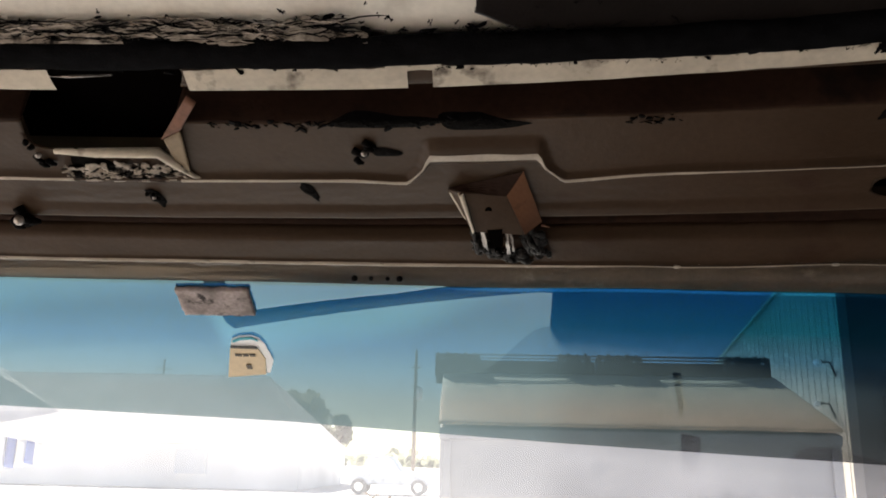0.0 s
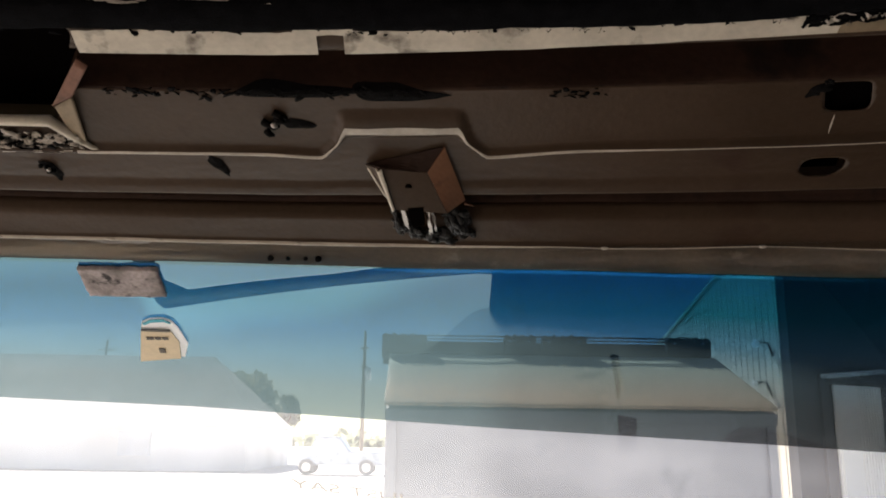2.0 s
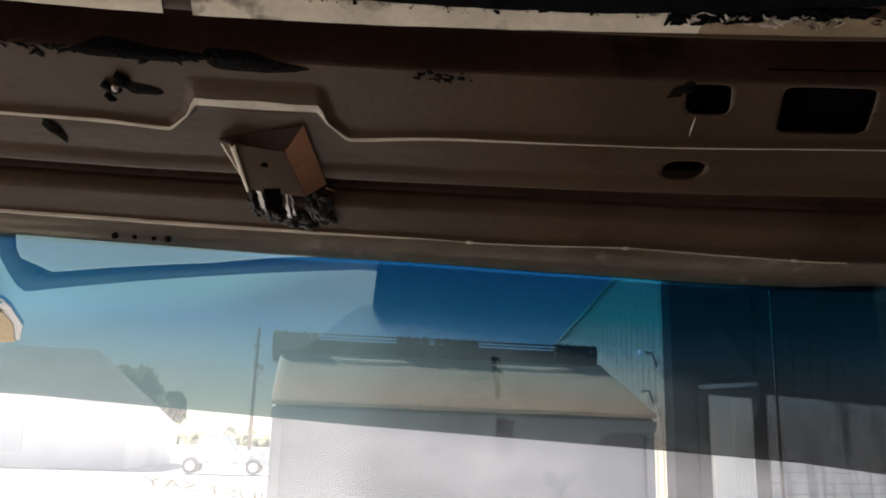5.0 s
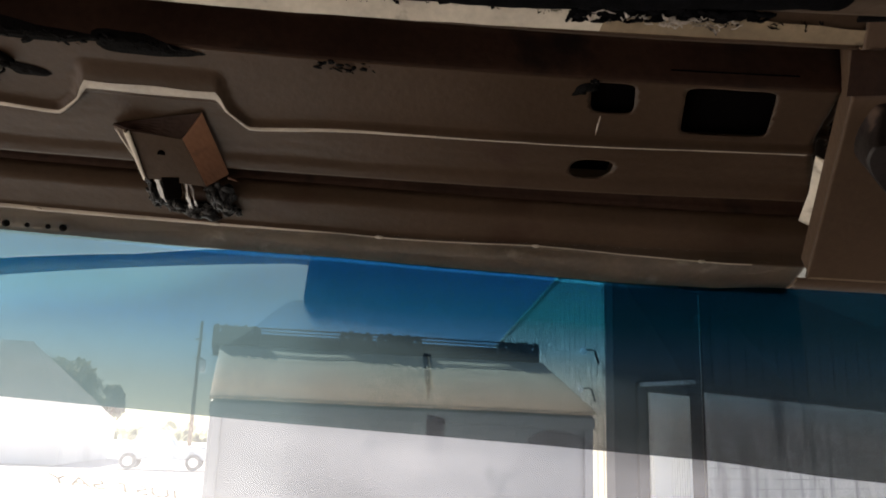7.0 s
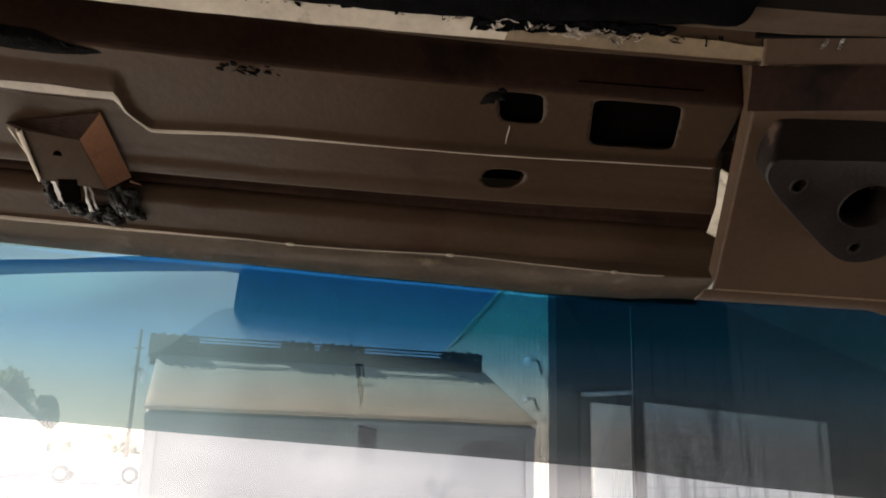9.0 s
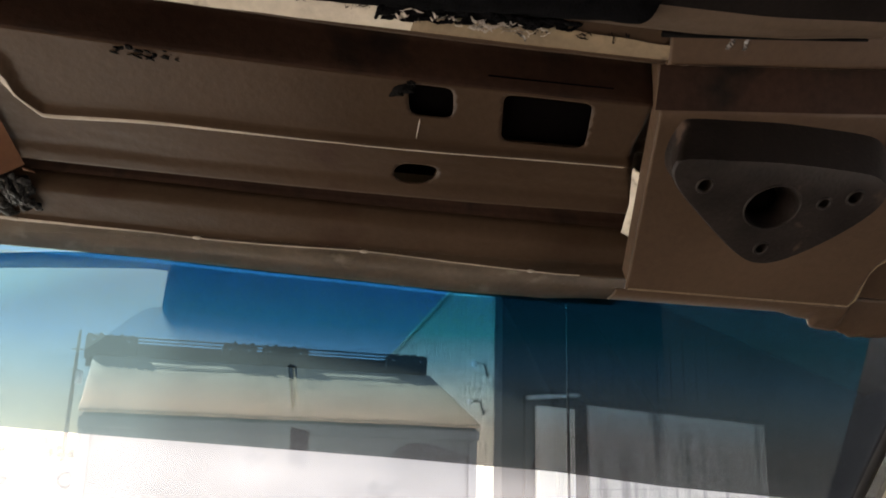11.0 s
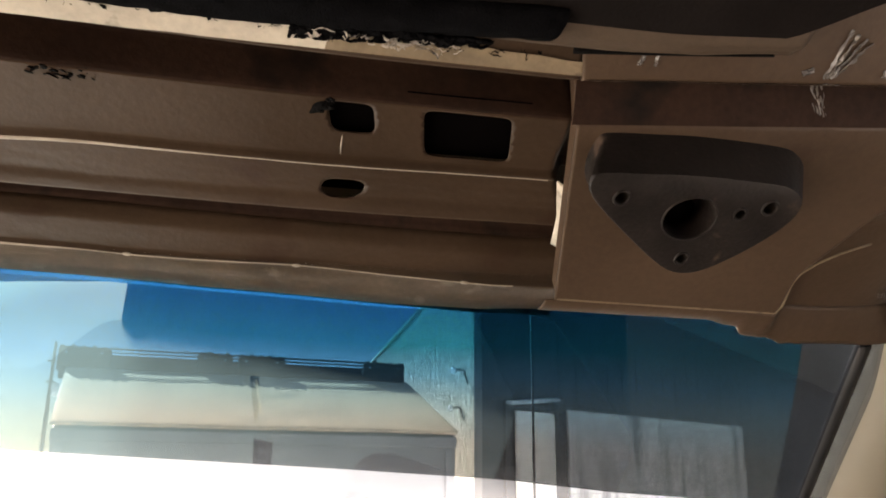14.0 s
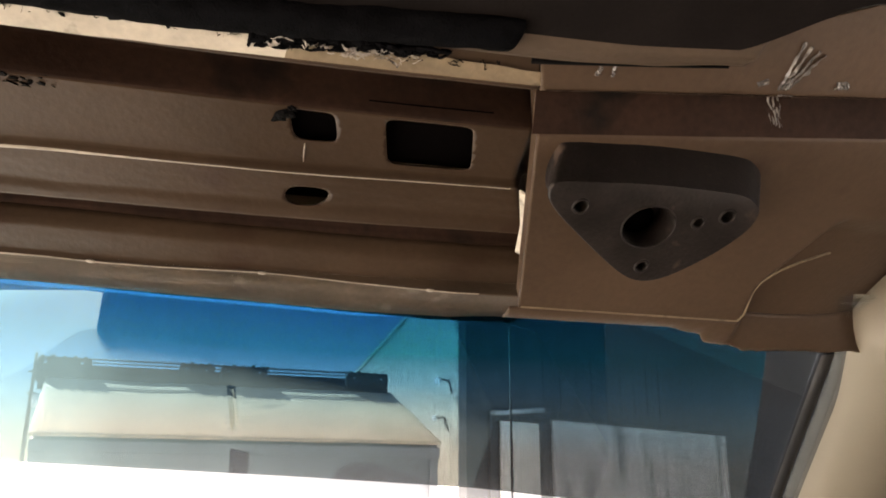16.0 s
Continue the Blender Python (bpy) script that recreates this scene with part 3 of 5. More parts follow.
tagged(part("torn_fibre", strands(60, 25, (-0.02, 0.30), (0.3475, 0.3515), 0.007, 0.00045, 0.0020, 1.4), M_FOAM, foam, "black drips hanging over the primer"), kind="stuff")


def backing_pt(x, v):
    h = 0.0115 * smooth01(-0.085, -0.13, x) * (0.75 + 0.5 * noise.noise((x * 25, 0, 0))) + 0.010 * math.exp(-((x + 0.072) / 0.014) ** 2) + 0.0015
    h *= 1 + 0.5 * noise.noise((x * 140, 2, 0)) * v
    w = 0.0012 * noise.noise((x * 60, v * 5, 1)) + 0.0009 * math.sin(v * 19 + 6 * noise.noise((x * 20, 0, 4)))
    return on_header(x, 0.3300 - h * v, 0.0055 * (1 - 0.8 * v) + w)


thick(part("torn_backing", sheet(backing_pt, span(-0.80, -0.045, 420), span(0, 1, 16)), M_PAPER, foam, "grey torn paper backing"), 0.0006)
tagged(part("foam_shred", flakes(40, 15, (-0.30, -0.05), (0.3200, 0.0030), 0.0016, 0.3, 0.003), M_FOAM, foam), kind="stuff")

def lump_pt(u, v):
    x, p = 0.188 + 0.085 * u, 0.3415 + 0.0125 * v * (1 - 0.55 * u) + 0.0012 * noise.noise((u * 14, v, 4))
    return on_header(x, p, 0.0020 + 0.0030 * (1 - v) + 0.0026 * noise.noise((u * 16, v * 4, 2)) + 0.0012 * noise.noise((u * 50, v * 12, 5)))


thick(part("torn_lump", sheet(lump_pt, span(0, 1, 110), span(0, 1, 26), lambda u, v: v > 0.62 and noise.noise((u * 22, v * 3, 9)) > 0.25), M_FOAM, foam, "torn black foam lump over the primer"), 0.0012)
tagged(part("torn_fibre", strands(46, 26, (0.195, 0.262), (0.3455, 0.3515), 0.010, 0.0007, 0.0050, 0.5), M_PAPER, foam), kind="stuff")
tagged(part("adhesive_residue", flakes(160, 8, (-0.14, 0.02), (0.3872, 0.0008), 0.0020, 0.2, 0.0005), M_GUM, header, "smeared black adhesive"), kind="stuff")
tagged(part("adhesive_residue", flakes(26, 9, (0.085, 0.115), (0.3880, 0.0010), 0.0015, 0.3, 0.0005), M_GUM, header), kind="stuff")
tagged(part("adhesive_residue", flakes(18, 10, (0.208, 0.217), (0.3890, 0.0012), 0.0018, 0.4, 0.0005), M_GUM, header), kind="stuff")

# near-black sheet behind each opening, painting the shade of its cavity
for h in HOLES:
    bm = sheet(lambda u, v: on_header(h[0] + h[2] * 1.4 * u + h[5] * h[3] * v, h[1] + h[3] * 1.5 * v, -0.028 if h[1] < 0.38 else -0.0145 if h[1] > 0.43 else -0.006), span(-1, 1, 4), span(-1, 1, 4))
    part("cavity_shade", bm, M_CAVITY, header)

bm = bmesh.new()
tube(bm, [on_header(-0.222, 0.3575, -0.004), on_header(-0.205, 0.3578, -0.003), on_header(-0.182, 0.3575, -0.004)], [0.0006, 0.0010, 0.0005], 6)
part("inner_edge", bm, M_BARE, header, "bright steel edge inside the opening")

# torn pale foam under the console opening
def smear(x, p, along, across, turn, seed, material=None, name="adhesive_smear"):
    """A thin irregular patch of old adhesive lying on the panel."""
    def f(a, r):
        k = r * (1 + 0.35 * noise.noise((math.cos(a) * 1.5, math.sin(a) * 1.5, seed)))
        u, w = along * k * math.cos(a), across * k * math.sin(a) * (1 - 0.35 * math.cos(a))
        xx, pp = x + u * math.cos(turn) - w * math.sin(turn), p + u * math.sin(turn) + w * math.cos(turn)
        return on_header(xx, pp, relief(xx, pp) + 0.0004 + 0.0012 * (1 - r * r) * (0.6 + noise.noise((xx * 300, pp * 300, seed))))
    return part(name, sheet(f, span(0, 2 * math.pi, 36), span(0.02, 1, 6)), material or M_GUM, header)


def residue_pt(u, v):
    x, p = -0.236 + 0.074 * u, 0.3990 + 0.0125 * v + 0.0015 * noise.noise((u * 9, 0, 3))
    return on_header(x, p, 0.0022 + 0.0024 * noise.noise((u * 11, v * 4, 2)) + 0.0014 * noise.noise((u * 30, v * 11, 6)))


thick(part("console_residue", sheet(residue_pt, span(0, 1, 110), span(0, 1, 30), lambda u, v: noise.noise((u * 13, v * 5, 11)) + 0.5 * noise.noise((u * 33, v * 12, 12)) > 0.16 - 0.3 * u * v or min(u, 1 - u, v, 1 - v) + 0.1 * noise.noise((u * 20, v * 9, 8)) < 0.04), M_PAPER, header, "torn pale foam residue"), 0.0006)
smear(-0.2010, 0.4055, 0.034, 0.0055, 0.0, 9)
tagged(part("console_residue", flakes(60, 13, (-0.232, -0.175), (0.4060, 0.0040), 0.0022, 0.3, 0.003, 3.0), M_GUM, header), kind="stuff")


# hooked clips and stubs left in the panel
def clip(x, p, s, seed):
    rnd = random.Random(seed)
    bm = bmesh.new()
    for k in range(5):
        a = on_header(x + rnd.uniform(-1, 1) * s, p + rnd.uniform(-1, 1) * s, 0.001)
        b = a + Vector((rnd.uniform(-1, 1.6) * s, rnd.uniform(-0.6, 1.0) * s, -rnd.uniform(0.3, 0.9) * s))
        tube(bm, [a, (a + b) / 2 + Vector((0, 0, -0.2 * s)), b], [s * 0.45, s * 0.38, s * 0.2], 7)
    return part("trim_clip", bm, M_GUM, header, "broken black plastic trim clip")


for x, p, s, seed in ((-0.0585, 0.3953, 0.0046, 1), (-0.190, 0.4370, 0.0030, 2), (-0.245, 0.3965, 0.0042, 4), (-0.281, 0.4600, 0.008, 6)):
    clip(x, p, s, seed)
    bm = bmesh.new()
    bmesh.ops.create_icosphere(bm, subdivisions=2, radius=s * 0.42, matrix=Matrix.Translation(on_header(x + s * 0.5, p, s * 0.9)))
    part("clip_head", bm, M_BARE, header)
smear(-0.0440, 0.3967, 0.0100, 0.0014, 0.05, 1)      # tail beside the clip
smear(-0.0930, 0.4345, 0.0125, 0.0036, 1.25, 2)      # teardrop under the bead
smear(-0.1890, 0.4430, 0.0125, 0.0040, 1.35, 3)
smear(-0.0420, 0.3868, 0.0330, 0.0020, 0.0, 4)
smear(0.0080, 0.3875, 0.0260, 0.0022, 0.03, 5)
smear(0.2120, 0.3893, 0.0048, 0.0016, -0.2, 7)
smear(-0.2150, 0.4020, 0.0160, 0.0050, 0.1, 8)
smear(0.2272, 0.4003, 0.0040, 0.0004, 1.25, 11, M_TAN_EDGE, "paint_scratch")


# visor bracket: folded steel box with an open front and old sealant
def hp(x, p, d):
    return on_header(x, p, d)


bracket = thing("visor_clip_bracket", (0.015, 0.43, 1.64), "folded tan steel visor clip bracket smeared with black sealant", "bracket")
A, B, C, D = hp(-0.0106, 0.4300, 0.0), hp(0.0323, 0.4100, 0.0), hp(0.0452, 0.4658, 0.0), hp(0.0048, 0.4742, 0.0)
a, b, c, d = hp(-0.0028, 0.4240, 0.0065), hp(0.0233, 0.4297, 0.006), hp(0.0348, 0.4655, 0.011), hp(0.0048, 0.4626, 0.011)
# square in the foot of the face plate, painted near-black as an opening
k1, k2, k3, k4 = hp(0.0125, 0.4615, 0.0105), hp(0.0214, 0.4610, 0.0105), hp(0.0222, 0.4740, 0.0105), hp(0.0150, 0.4760, 0.0105)


def panel(name, pts, material, label="", t=0.0013):
    bm = bmesh.new()
    vs = [bm.verts.new(q) for q in pts]
    bm.faces.new(vs)
    bmesh.ops.subdivide_edges(bm, edges=bm.edges[:], cuts=4, use_grid_fill=True)
    return thick(part(name, bm, material, bracket, label, False), t, 0)


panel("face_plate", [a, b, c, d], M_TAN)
# rear-facing plate painted dark for its shade
panel("top_plate", [A, B, b, a], M_SHADED_TAN)
# side plate painted lighter for the light falling on it
panel("side_plate", [b, B, C, c], M_LIT_TAN, "orange-tan side plate, painted lighter for side light")
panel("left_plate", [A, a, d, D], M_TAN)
# the edge of the left plate is curled over and bare
bm = sheet(lambda u, v: a.lerp(d, u) + (A.lerp(D, u) - a.lerp(d, u)) * (0.30 * v - 0.12) + Vector((-0.0004, 0, -0.0016)) * math.sin(math.pi * v) + Vector((0, 0, 0.0003)) * noise.noise((u * 9, v * 3, 0)), span(0.0, 1.0, 24), span(0, 1, 8))
thick(part("curled_flange", bm, M_PRIMER, bracket, "bare bright curled flange edge"), 0.0008)
bm = sheet(lambda u, v: A.lerp(D, 0.05 + 0.6 * u) + (a.lerp(d, 0.05 + 0.6 * u) - A.lerp(D, 0.05 + 0.6 * u)) * (0.16 * v) + Vector((-0.0005, 0, -0.0010)), span(0, 1, 16), span(0, 1, 4))
thick(part("flange_root", bm, M_PRIMER, bracket), 0.0006)
bm = sheet(lambda u, v: C + Vector((0.0055 * u, 0.001 * u + 0.003 * (v - 0.5) * (1 - u), -0.002 - 0.001 * u)), span(0, 1, 6), span(0, 1, 4))
thick(part("bent_tip", bm, M_FLANGE, bracket), 0.0008)
# near-black plug painted as the bolt hole's shade
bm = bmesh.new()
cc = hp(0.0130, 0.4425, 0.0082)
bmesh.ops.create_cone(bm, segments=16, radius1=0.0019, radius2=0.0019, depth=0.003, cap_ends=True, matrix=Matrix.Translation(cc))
part("painted_bolt_hole", bm, M_CAVITY, bracket)
panel("slot", [k1, k2, k3, k4], M_CAVITY, "square painted near-black as a slot", 0.0024)


def torn_tab(p0, p1, width, curl, seed):
    """A strip of torn bare steel beside the slot, curling away from the plate."""
    def f(u, v):
        q = p0.lerp(p1, u) + Vector((width * (v - 0.5), 0, 0))
        return q + Vector((0.0010 * noise.noise((u * 4, v, seed)), 0, -curl * math.sin(math.pi * u) * (0.4 + v) - 0.0012 * noise.noise((u * 7, v * 3, seed + 2))))
    return thick(part("torn_tab", sheet(f, span(0, 1, 16), span(0, 1, 6)), M_BARE, bracket, "torn bare steel tab"), 0.0006)


torn_tab(hp(0.0100, 0.4640, 0.009), hp(0.0125, 0.4860, 0.004), 0.0030, 0.0020, 1)
torn_tab(hp(0.0235, 0.4610, 0.009), hp(0.0265, 0.4860, 0.006), 0.0022, 0.0030, 4)
torn_tab(hp(0.0262, 0.4630, 0.009), hp(0.0290, 0.4840, 0.006), 0.0016, 0.0022, 7)


def sealant(x0, p0, long, wide, slant, tall, seed):
    """A lump of old sealant: a ragged mound lying on the header."""
    def f(u, v):
        e = min(u, 1 - u, v, 1 - v)
        h = tall * smooth01(0.0, 0.3, e) * (0.7 + 0.8 * noise.noise((u * 3, v * 3, seed))) + 0.0026 * noise.noise((u * 8, v * 7, seed + 4)) + 0.0011 * noise.noise((u * 24, v * 18, seed + 6))
        return on_header(x0 + long * u + slant * v + 0.002 * noise.noise((u * 5, v * 6, seed + 9)), p0 + wide * v + 0.003 * u + 0.003 * noise.noise((u * 6, v * 3, seed + 12)), 0.0012 + h)
    ob = part("sealant", sheet(f, span(0, 1, 46), span(0, 1, 34), lambda u, v: min(u, 1 - u, v, 1 - v) + 0.16 * noise.noise((u * 8, v * 7, seed + 20)) < 0.06), M_SEAL, bracket, "lumpy black sealant")
    return thick(ob, 0.001)


sealant(0.0010, 0.4690, 0.013, 0.020, 0.004, 0.0050, 1)
sealant(0.0300, 0.4700, 0.016, 0.020, 0.008, 0.0048, 31)
sealant(0.0100, 0.4830, 0.030, 0.010, 0.004, 0.0030, 51)

# spot-weld dimples along the flange
for x in (-0.372, -0.306, -0.2396, -0.1714, -0.1416, -0.0563, 0.039, 0.1315, 0.2238, 0.3246):
    bm = bmesh.new()
    bmesh.ops.create_uvsphere(bm, u_segments=10, v_segments=6, radius=0.0026)
    for v in bm.verts:
        v.co = on_header(x, stretch(x, crease_line(x)), 0.0012) + Vector((v.co.x, v.co.y * 0.8, v.co.z * 0.35))
    part("spot_weld", bm, M_TAN_EDGE, header)
# sealer drips at the glass edge
for k, x in enumerate((-0.075, -0.064, -0.053, -0.045)):
    bm = bmesh.new()
    bmesh.ops.create_icosphere(bm, subdivisions=2, radius=0.0022 if k in (0, 3) else 0.0015, matrix=Matrix.Translation(on_header(x, stretch(x, 0.5080), 0.001)))
    part("sealer_drip", bm, M_GUM, header)

# end plate with the visor mount
U, W = Vector((0.144, -0.015, 0.0)).normalized(), Vector((-0.041, -0.101, 0.079))
O = Vector((0.362, 0.418, 1.612))
W = (W - U * W.dot(U)).normalized()
PN = U.cross(W).normalized()
if PN.z > 0:
    PN = -PN                           # towards the cab


def on_plate(u, w, d=0.0):
    return O + U * u + W * w + PN * d


def plate_left(w):
    return -0.0003 - 0.214 * w - 0.10 * max(w - 0.131, 0)


def plate_relief(u, w):
    k = w - 0.12 * u
    d = -0.015 * min(max((k - 0.1095) / 0.0225, 0), 1) * (1 - smooth01(0.1325, 0.1350, k))   # channel
    line = 0.145 + 0.08 * max(0, 0.012 - w) + 0.55 * max(0, w - 0.027)
    d -= 0.010 * smooth01(-0.001, 0.009, u - line) * (1 - smooth01(0.060, 0.085, w))   # stepped corner
    d -= 0.02 * smooth01(0.15, 0.30, u) ** 2
    return d + 0.0004 * noise.noise((u * 30, w * 30, 1))


def plate_edge(u):
    """Upper rim of the plate."""
    return float(np.interp(u, [-0.04, -0.009, 0.032, 0.058, 0.067, 0.080, 0.095, 0.15, 0.3], [0.1485, 0.1502, 0.1554, 0.1635, 0.169, 0.179, 0.1855, 0.21, 0.24]))


def plate_pt(s, v):
    u = plate_left(0.15 * v) + (0.30 - plate_left(0.15 * v)) * s
    w = -0.0036 + (plate_edge(u) + 0.0036) * v
    return on_plate(u, w, plate_relief(u, w))


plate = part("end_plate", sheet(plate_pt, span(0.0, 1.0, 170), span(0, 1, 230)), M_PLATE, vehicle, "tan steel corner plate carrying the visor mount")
thick(plate, 0.0014, 1)
# dark band painted as the shade in the plate's channel
def channel_pt(a, v):
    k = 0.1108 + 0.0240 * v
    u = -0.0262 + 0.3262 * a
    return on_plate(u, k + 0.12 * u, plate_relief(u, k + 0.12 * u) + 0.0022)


part("channel_shade", sheet(channel_pt, span(0, 1, 170), span(0, 1, 30)), M_SHADED_TAN, plate, "shade painted dark into the plate's channel")
# turned edges: left edge down to the header, bottom flange
bm = sheet(lambda u, v: on_plate(plate_left(0.148 * u) + 0.001 * v, 0.148 * u, plate_relief(plate_left(0.148 * u), 0.148 * u) - 0.012 * v), span(0, 1, 30), span(0, 1, 4))
part("folded_edge", bm, M_PLATE, plate)
def flange_depth(u):
    d = float(np.interp(u, [0, 0.105, 0.118, 0.128, 0.133, 0.150, 0.165, 0.225, 0.30], [0.0132, 0.0128, 0.0165, 0.0170, 0.0235, 0.0255, 0.0295, 0.0270, 0.025]))
    return d + (0.0012 * noise.noise((u * 160, 0, 2)) + 0.0015 * noise.noise((u * 55, 0, 8)) if u > 0.108 else 0)


def flange_pt(u, v):
    return on_plate(u, -0.0036 - (flange_depth(u) - 0.0026) * v, 0.0008 + plate_relief(u, -0.0036) * (1 - v) - 0.004 * v * v)


thick(part("bottom_flange", sheet(flange_pt, span(-0.006, 0.30, 224), span(0, 1, 10)), M_PLATE, plate, "bottom flange torn near the corner"), 0.0012)
bm = bmesh.new()
tube(bm, [flange_pt(0.106 + 0.13 * k / 90, 1.0) for k in range(91)], 0.0006, 6)
part("torn_edge", bm, M_TAN_EDGE, plate, "ragged bright torn edge")
# pale tube paints the highlight along the plate's lower edge and corner
bm = bmesh.new()
tube(bm, [on_plate(0.001 + 0.144 * k / 20, -0.0030, 0.0012) for k in range(21)] + [on_plate(0.1480, 0.002, 0.0008), on_plate(0.1455, 0.0204, 0.0004), on_plate(0.1475, 0.0285, 0.0003), on_plate(0.155, 0.037, 0.0), on_plate(0.167, 0.0445, -0.001), on_plate(0.185, 0.052, -0.003)], 0.0007, 8)
part("edge_highlight", bm, M_TANPRIMER, plate, "thin pale tube painted as the edge's highlight")
# near-black sheet painting the shade in the gap between header and plate
thick(part("seam_gap_shade", sheet(lambda u, v: on_header(plate_side(0.345 + 0.17 * v) - 0.007 + 0.045 * u, 0.345 + 0.17 * v, -0.034 - 0.004 * u), span(0, 1, 6), span(0, 1, 30)), M_CAVITY, header), 0.001, 1)
# header return next to the plate
bm = sheet(lambda u, v: on_header(0.3440 + (0.0036 + 0.001 * v) * u + 0.0187 * v, 0.4112 + 0.0628 * v, 0.0022 + 0.004 * u), span(0, 1, 6), span(0, 1, 16))
thick(part("seam_tab", bm, M_PRIMER, header, "pale bare metal seam tab"), 0.001)


# visor mount boss: a raised triangular block with real holes
MOUNT = [(-0.0182, 0.0885), (-0.0180, 0.0955), (-0.0115, 0.0979), (0.0097, 0.0997), (0.0300, 0.1014), (0.0575, 0.1019), (0.0832, 0.1012), (0.0936, 0.0976), (0.0995, 0.0913),
         (0.0982, 0.0805), (0.0887, 0.0667), (0.0752, 0.0533), (0.0627, 0.0441), (0.0524, 0.0409), (0.0416, 0.0427), (0.0265, 0.0515), (0.0003, 0.0705), (-0.0126, 0.0810)]
FACE = 0.026


def ring(bm, pts, d):
    return [bm.verts.new(on_plate(u, w, d)) for u, w in pts]


def band(bm, a, b):
    n = len(a)
    for k in range(n):
        bm.faces.new((a[k], a[(k + 1) % n], b[(k + 1) % n], b[k]))


def oval(u, w, ru, rw, n):
    return [(u + ru * math.cos(2 * math.pi * k / n), w + rw * math.sin(2 * math.pi * k / n)) for k in range(n)]


def rounded(pts, n=4):
    """A closed smooth curve through the points."""
    out = []
    for k in range(len(pts)):
        p0, p1, p2, p3 = [Vector(pts[(k + i) % len(pts)]) for i in (-1, 0, 1, 2)]
        for t in [j / n for j in range(n)]:
            q = 0.5 * (2 * p1 + (p2 - p0) * t + (2 * p0 - 5 * p1 + 4 * p2 - p3) * t * t + (3 * p1 - p0 - 3 * p2 + p3) * t ** 3)
            out.append((q.x, q.y))
    return out


def shrink(pts, s):
    cu, cw = 0.042, 0.077
    return [(cu + (u - cu) * s, cw + (w - cw) * s) for u, w in pts]


bm = bmesh.new()
MOUNT = rounded(MOUNT)
base = [(u + 0.008 * smooth01(0.075, 0.095, w), w + 0.008 * smooth01(0.075, 0.095, w)) for u, w in MOUNT]
r = [ring(bm, shrink(base, 1.04), -0.004), ring(bm, shrink(base, 1.01), 0.001), ring(bm, shrink(base, 0.995), 0.005), ring(bm, MOUNT, FACE - 0.0018), ring(bm, shrink(MOUNT, 0.985), FACE - 0.0004), ring(bm, shrink(MOUNT, 0.96), FACE)]
for a, b in zip(r, r[1:]):
    band(bm, a, b)
loops = [(0.0000, 0.0847, 0.0034, 0.0034, 16), (0.0816, 0.0876, 0.0036, 0.0036, 16), (0.0467, 0.0515, 0.0030, 0.0030, 16), (0.0668, 0.0822, 0.0028, 0.0028, 16), (0.0405, 0.0765, 0.0142, 0.0125, 32)]
edges = [e for e in bm.edges if e.verts[0] in r[-1] and e.verts[1] in r[-1]]
for u, w, ru, rw, n in loops:
    top = ring(bm, oval(u, w, ru, rw, n), FACE)
    low = ring(bm, oval(u, w, ru * 0.97, rw * 0.97, n), FACE - (0.018 if n == 32 else 0.008))
    for k in range(n):
        edges.append(bm.edges.new((top[k], top[(k + 1) % n])))
    band(bm, top, low)
    bm.faces.new(low)
bmesh.ops.triangle_fill(bm, use_beauty=True, use_dissolve=False, edges=edges)
bmesh.ops.recalc_face_normals(bm, faces=bm.faces)
boss = edge_split(part("visor_mount", bm, M_BOSS, plate, "dark grey triangular visor mount with screw holes"), 40)
for u, w, ru, rw, n in loops:
    bm = bmesh.new()
    wd = 0.0014 if n == 16 else 0.0010
    rs = [ring(bm, oval(u, w, ru + wd * k, rw + wd * k, n), FACE + h) for k, h in ((0.0, 0.0), (0.25, 0.0009), (0.7, 0.0009), (1.0, 0.0001))]
    for a, b in zip(rs, rs[1:]):
        band(bm, a, b)
    part("hole_rim" if n == 16 else "pivot_collar", bm, M_BOSS, boss)
# stub coloured near-black for the shade in the pivot hole
bm = bmesh.new()
tube(bm, [on_plate(0.0405, 0.0735, FACE - 0.018), on_plate(0.0405, 0.0735, FACE - 0.011)], 0.0085, 20)
part("pivot_stub", bm, M_CAVITY, boss)

# tape scraps on the plate
def tape(u, w, du, dw, width, seed):
    """A crumpled ribbon of tape from (u, w) running du, dw across the plate."""
    def f(a, b):
        uu = u + du * a - dw / math.hypot(du, dw) * width * (b - 0.5)
        ww = w + dw * a + du / math.hypot(du, dw) * width * (b - 0.5)
        h = 0.0022 + 0.0013 * noise.noise((a * 5 + seed, b * 1.5, 0)) + 0.0004 * noise.noise((a * 14, b * 4, seed))
        return on_plate(uu + 0.0012 * noise.noise((a * 7, b, seed + 3)), ww, plate_relief(uu, ww) + h)
    return thick(part("tape_scrap", sheet(f, span(0, 1, 24), span(0, 1, 10)), M_TAPE, plate, "crumpled clear tape"), 0.0004)


tape(-0.0045, 0.1425, 0.0010, 0.0065, 0.0022, 1)
tape(0.0035, 0.1430, -0.0005, 0.0060, 0.0016, 2)
for k in range(3):
    tape(0.1030 + 0.0022 * k, 0.1285, -0.0085 + 0.001 * k, 0.0185, 0.0019, 3 + 7 * k)
for k in range(4):
    tape(0.0925 + 0.0016 * k, 0.1490 + 0.0005 * k, 0.0020 + 0.0030 * k, 0.0260 - 0.002 * k, 0.0014, 4 + 5 * k)
tape(0.0800, 0.1500, 0.0050, 0.0030, 0.0030, 5)
tape(0.1230, 0.1560, 0.0070, 0.0010, 0.0040, 6)

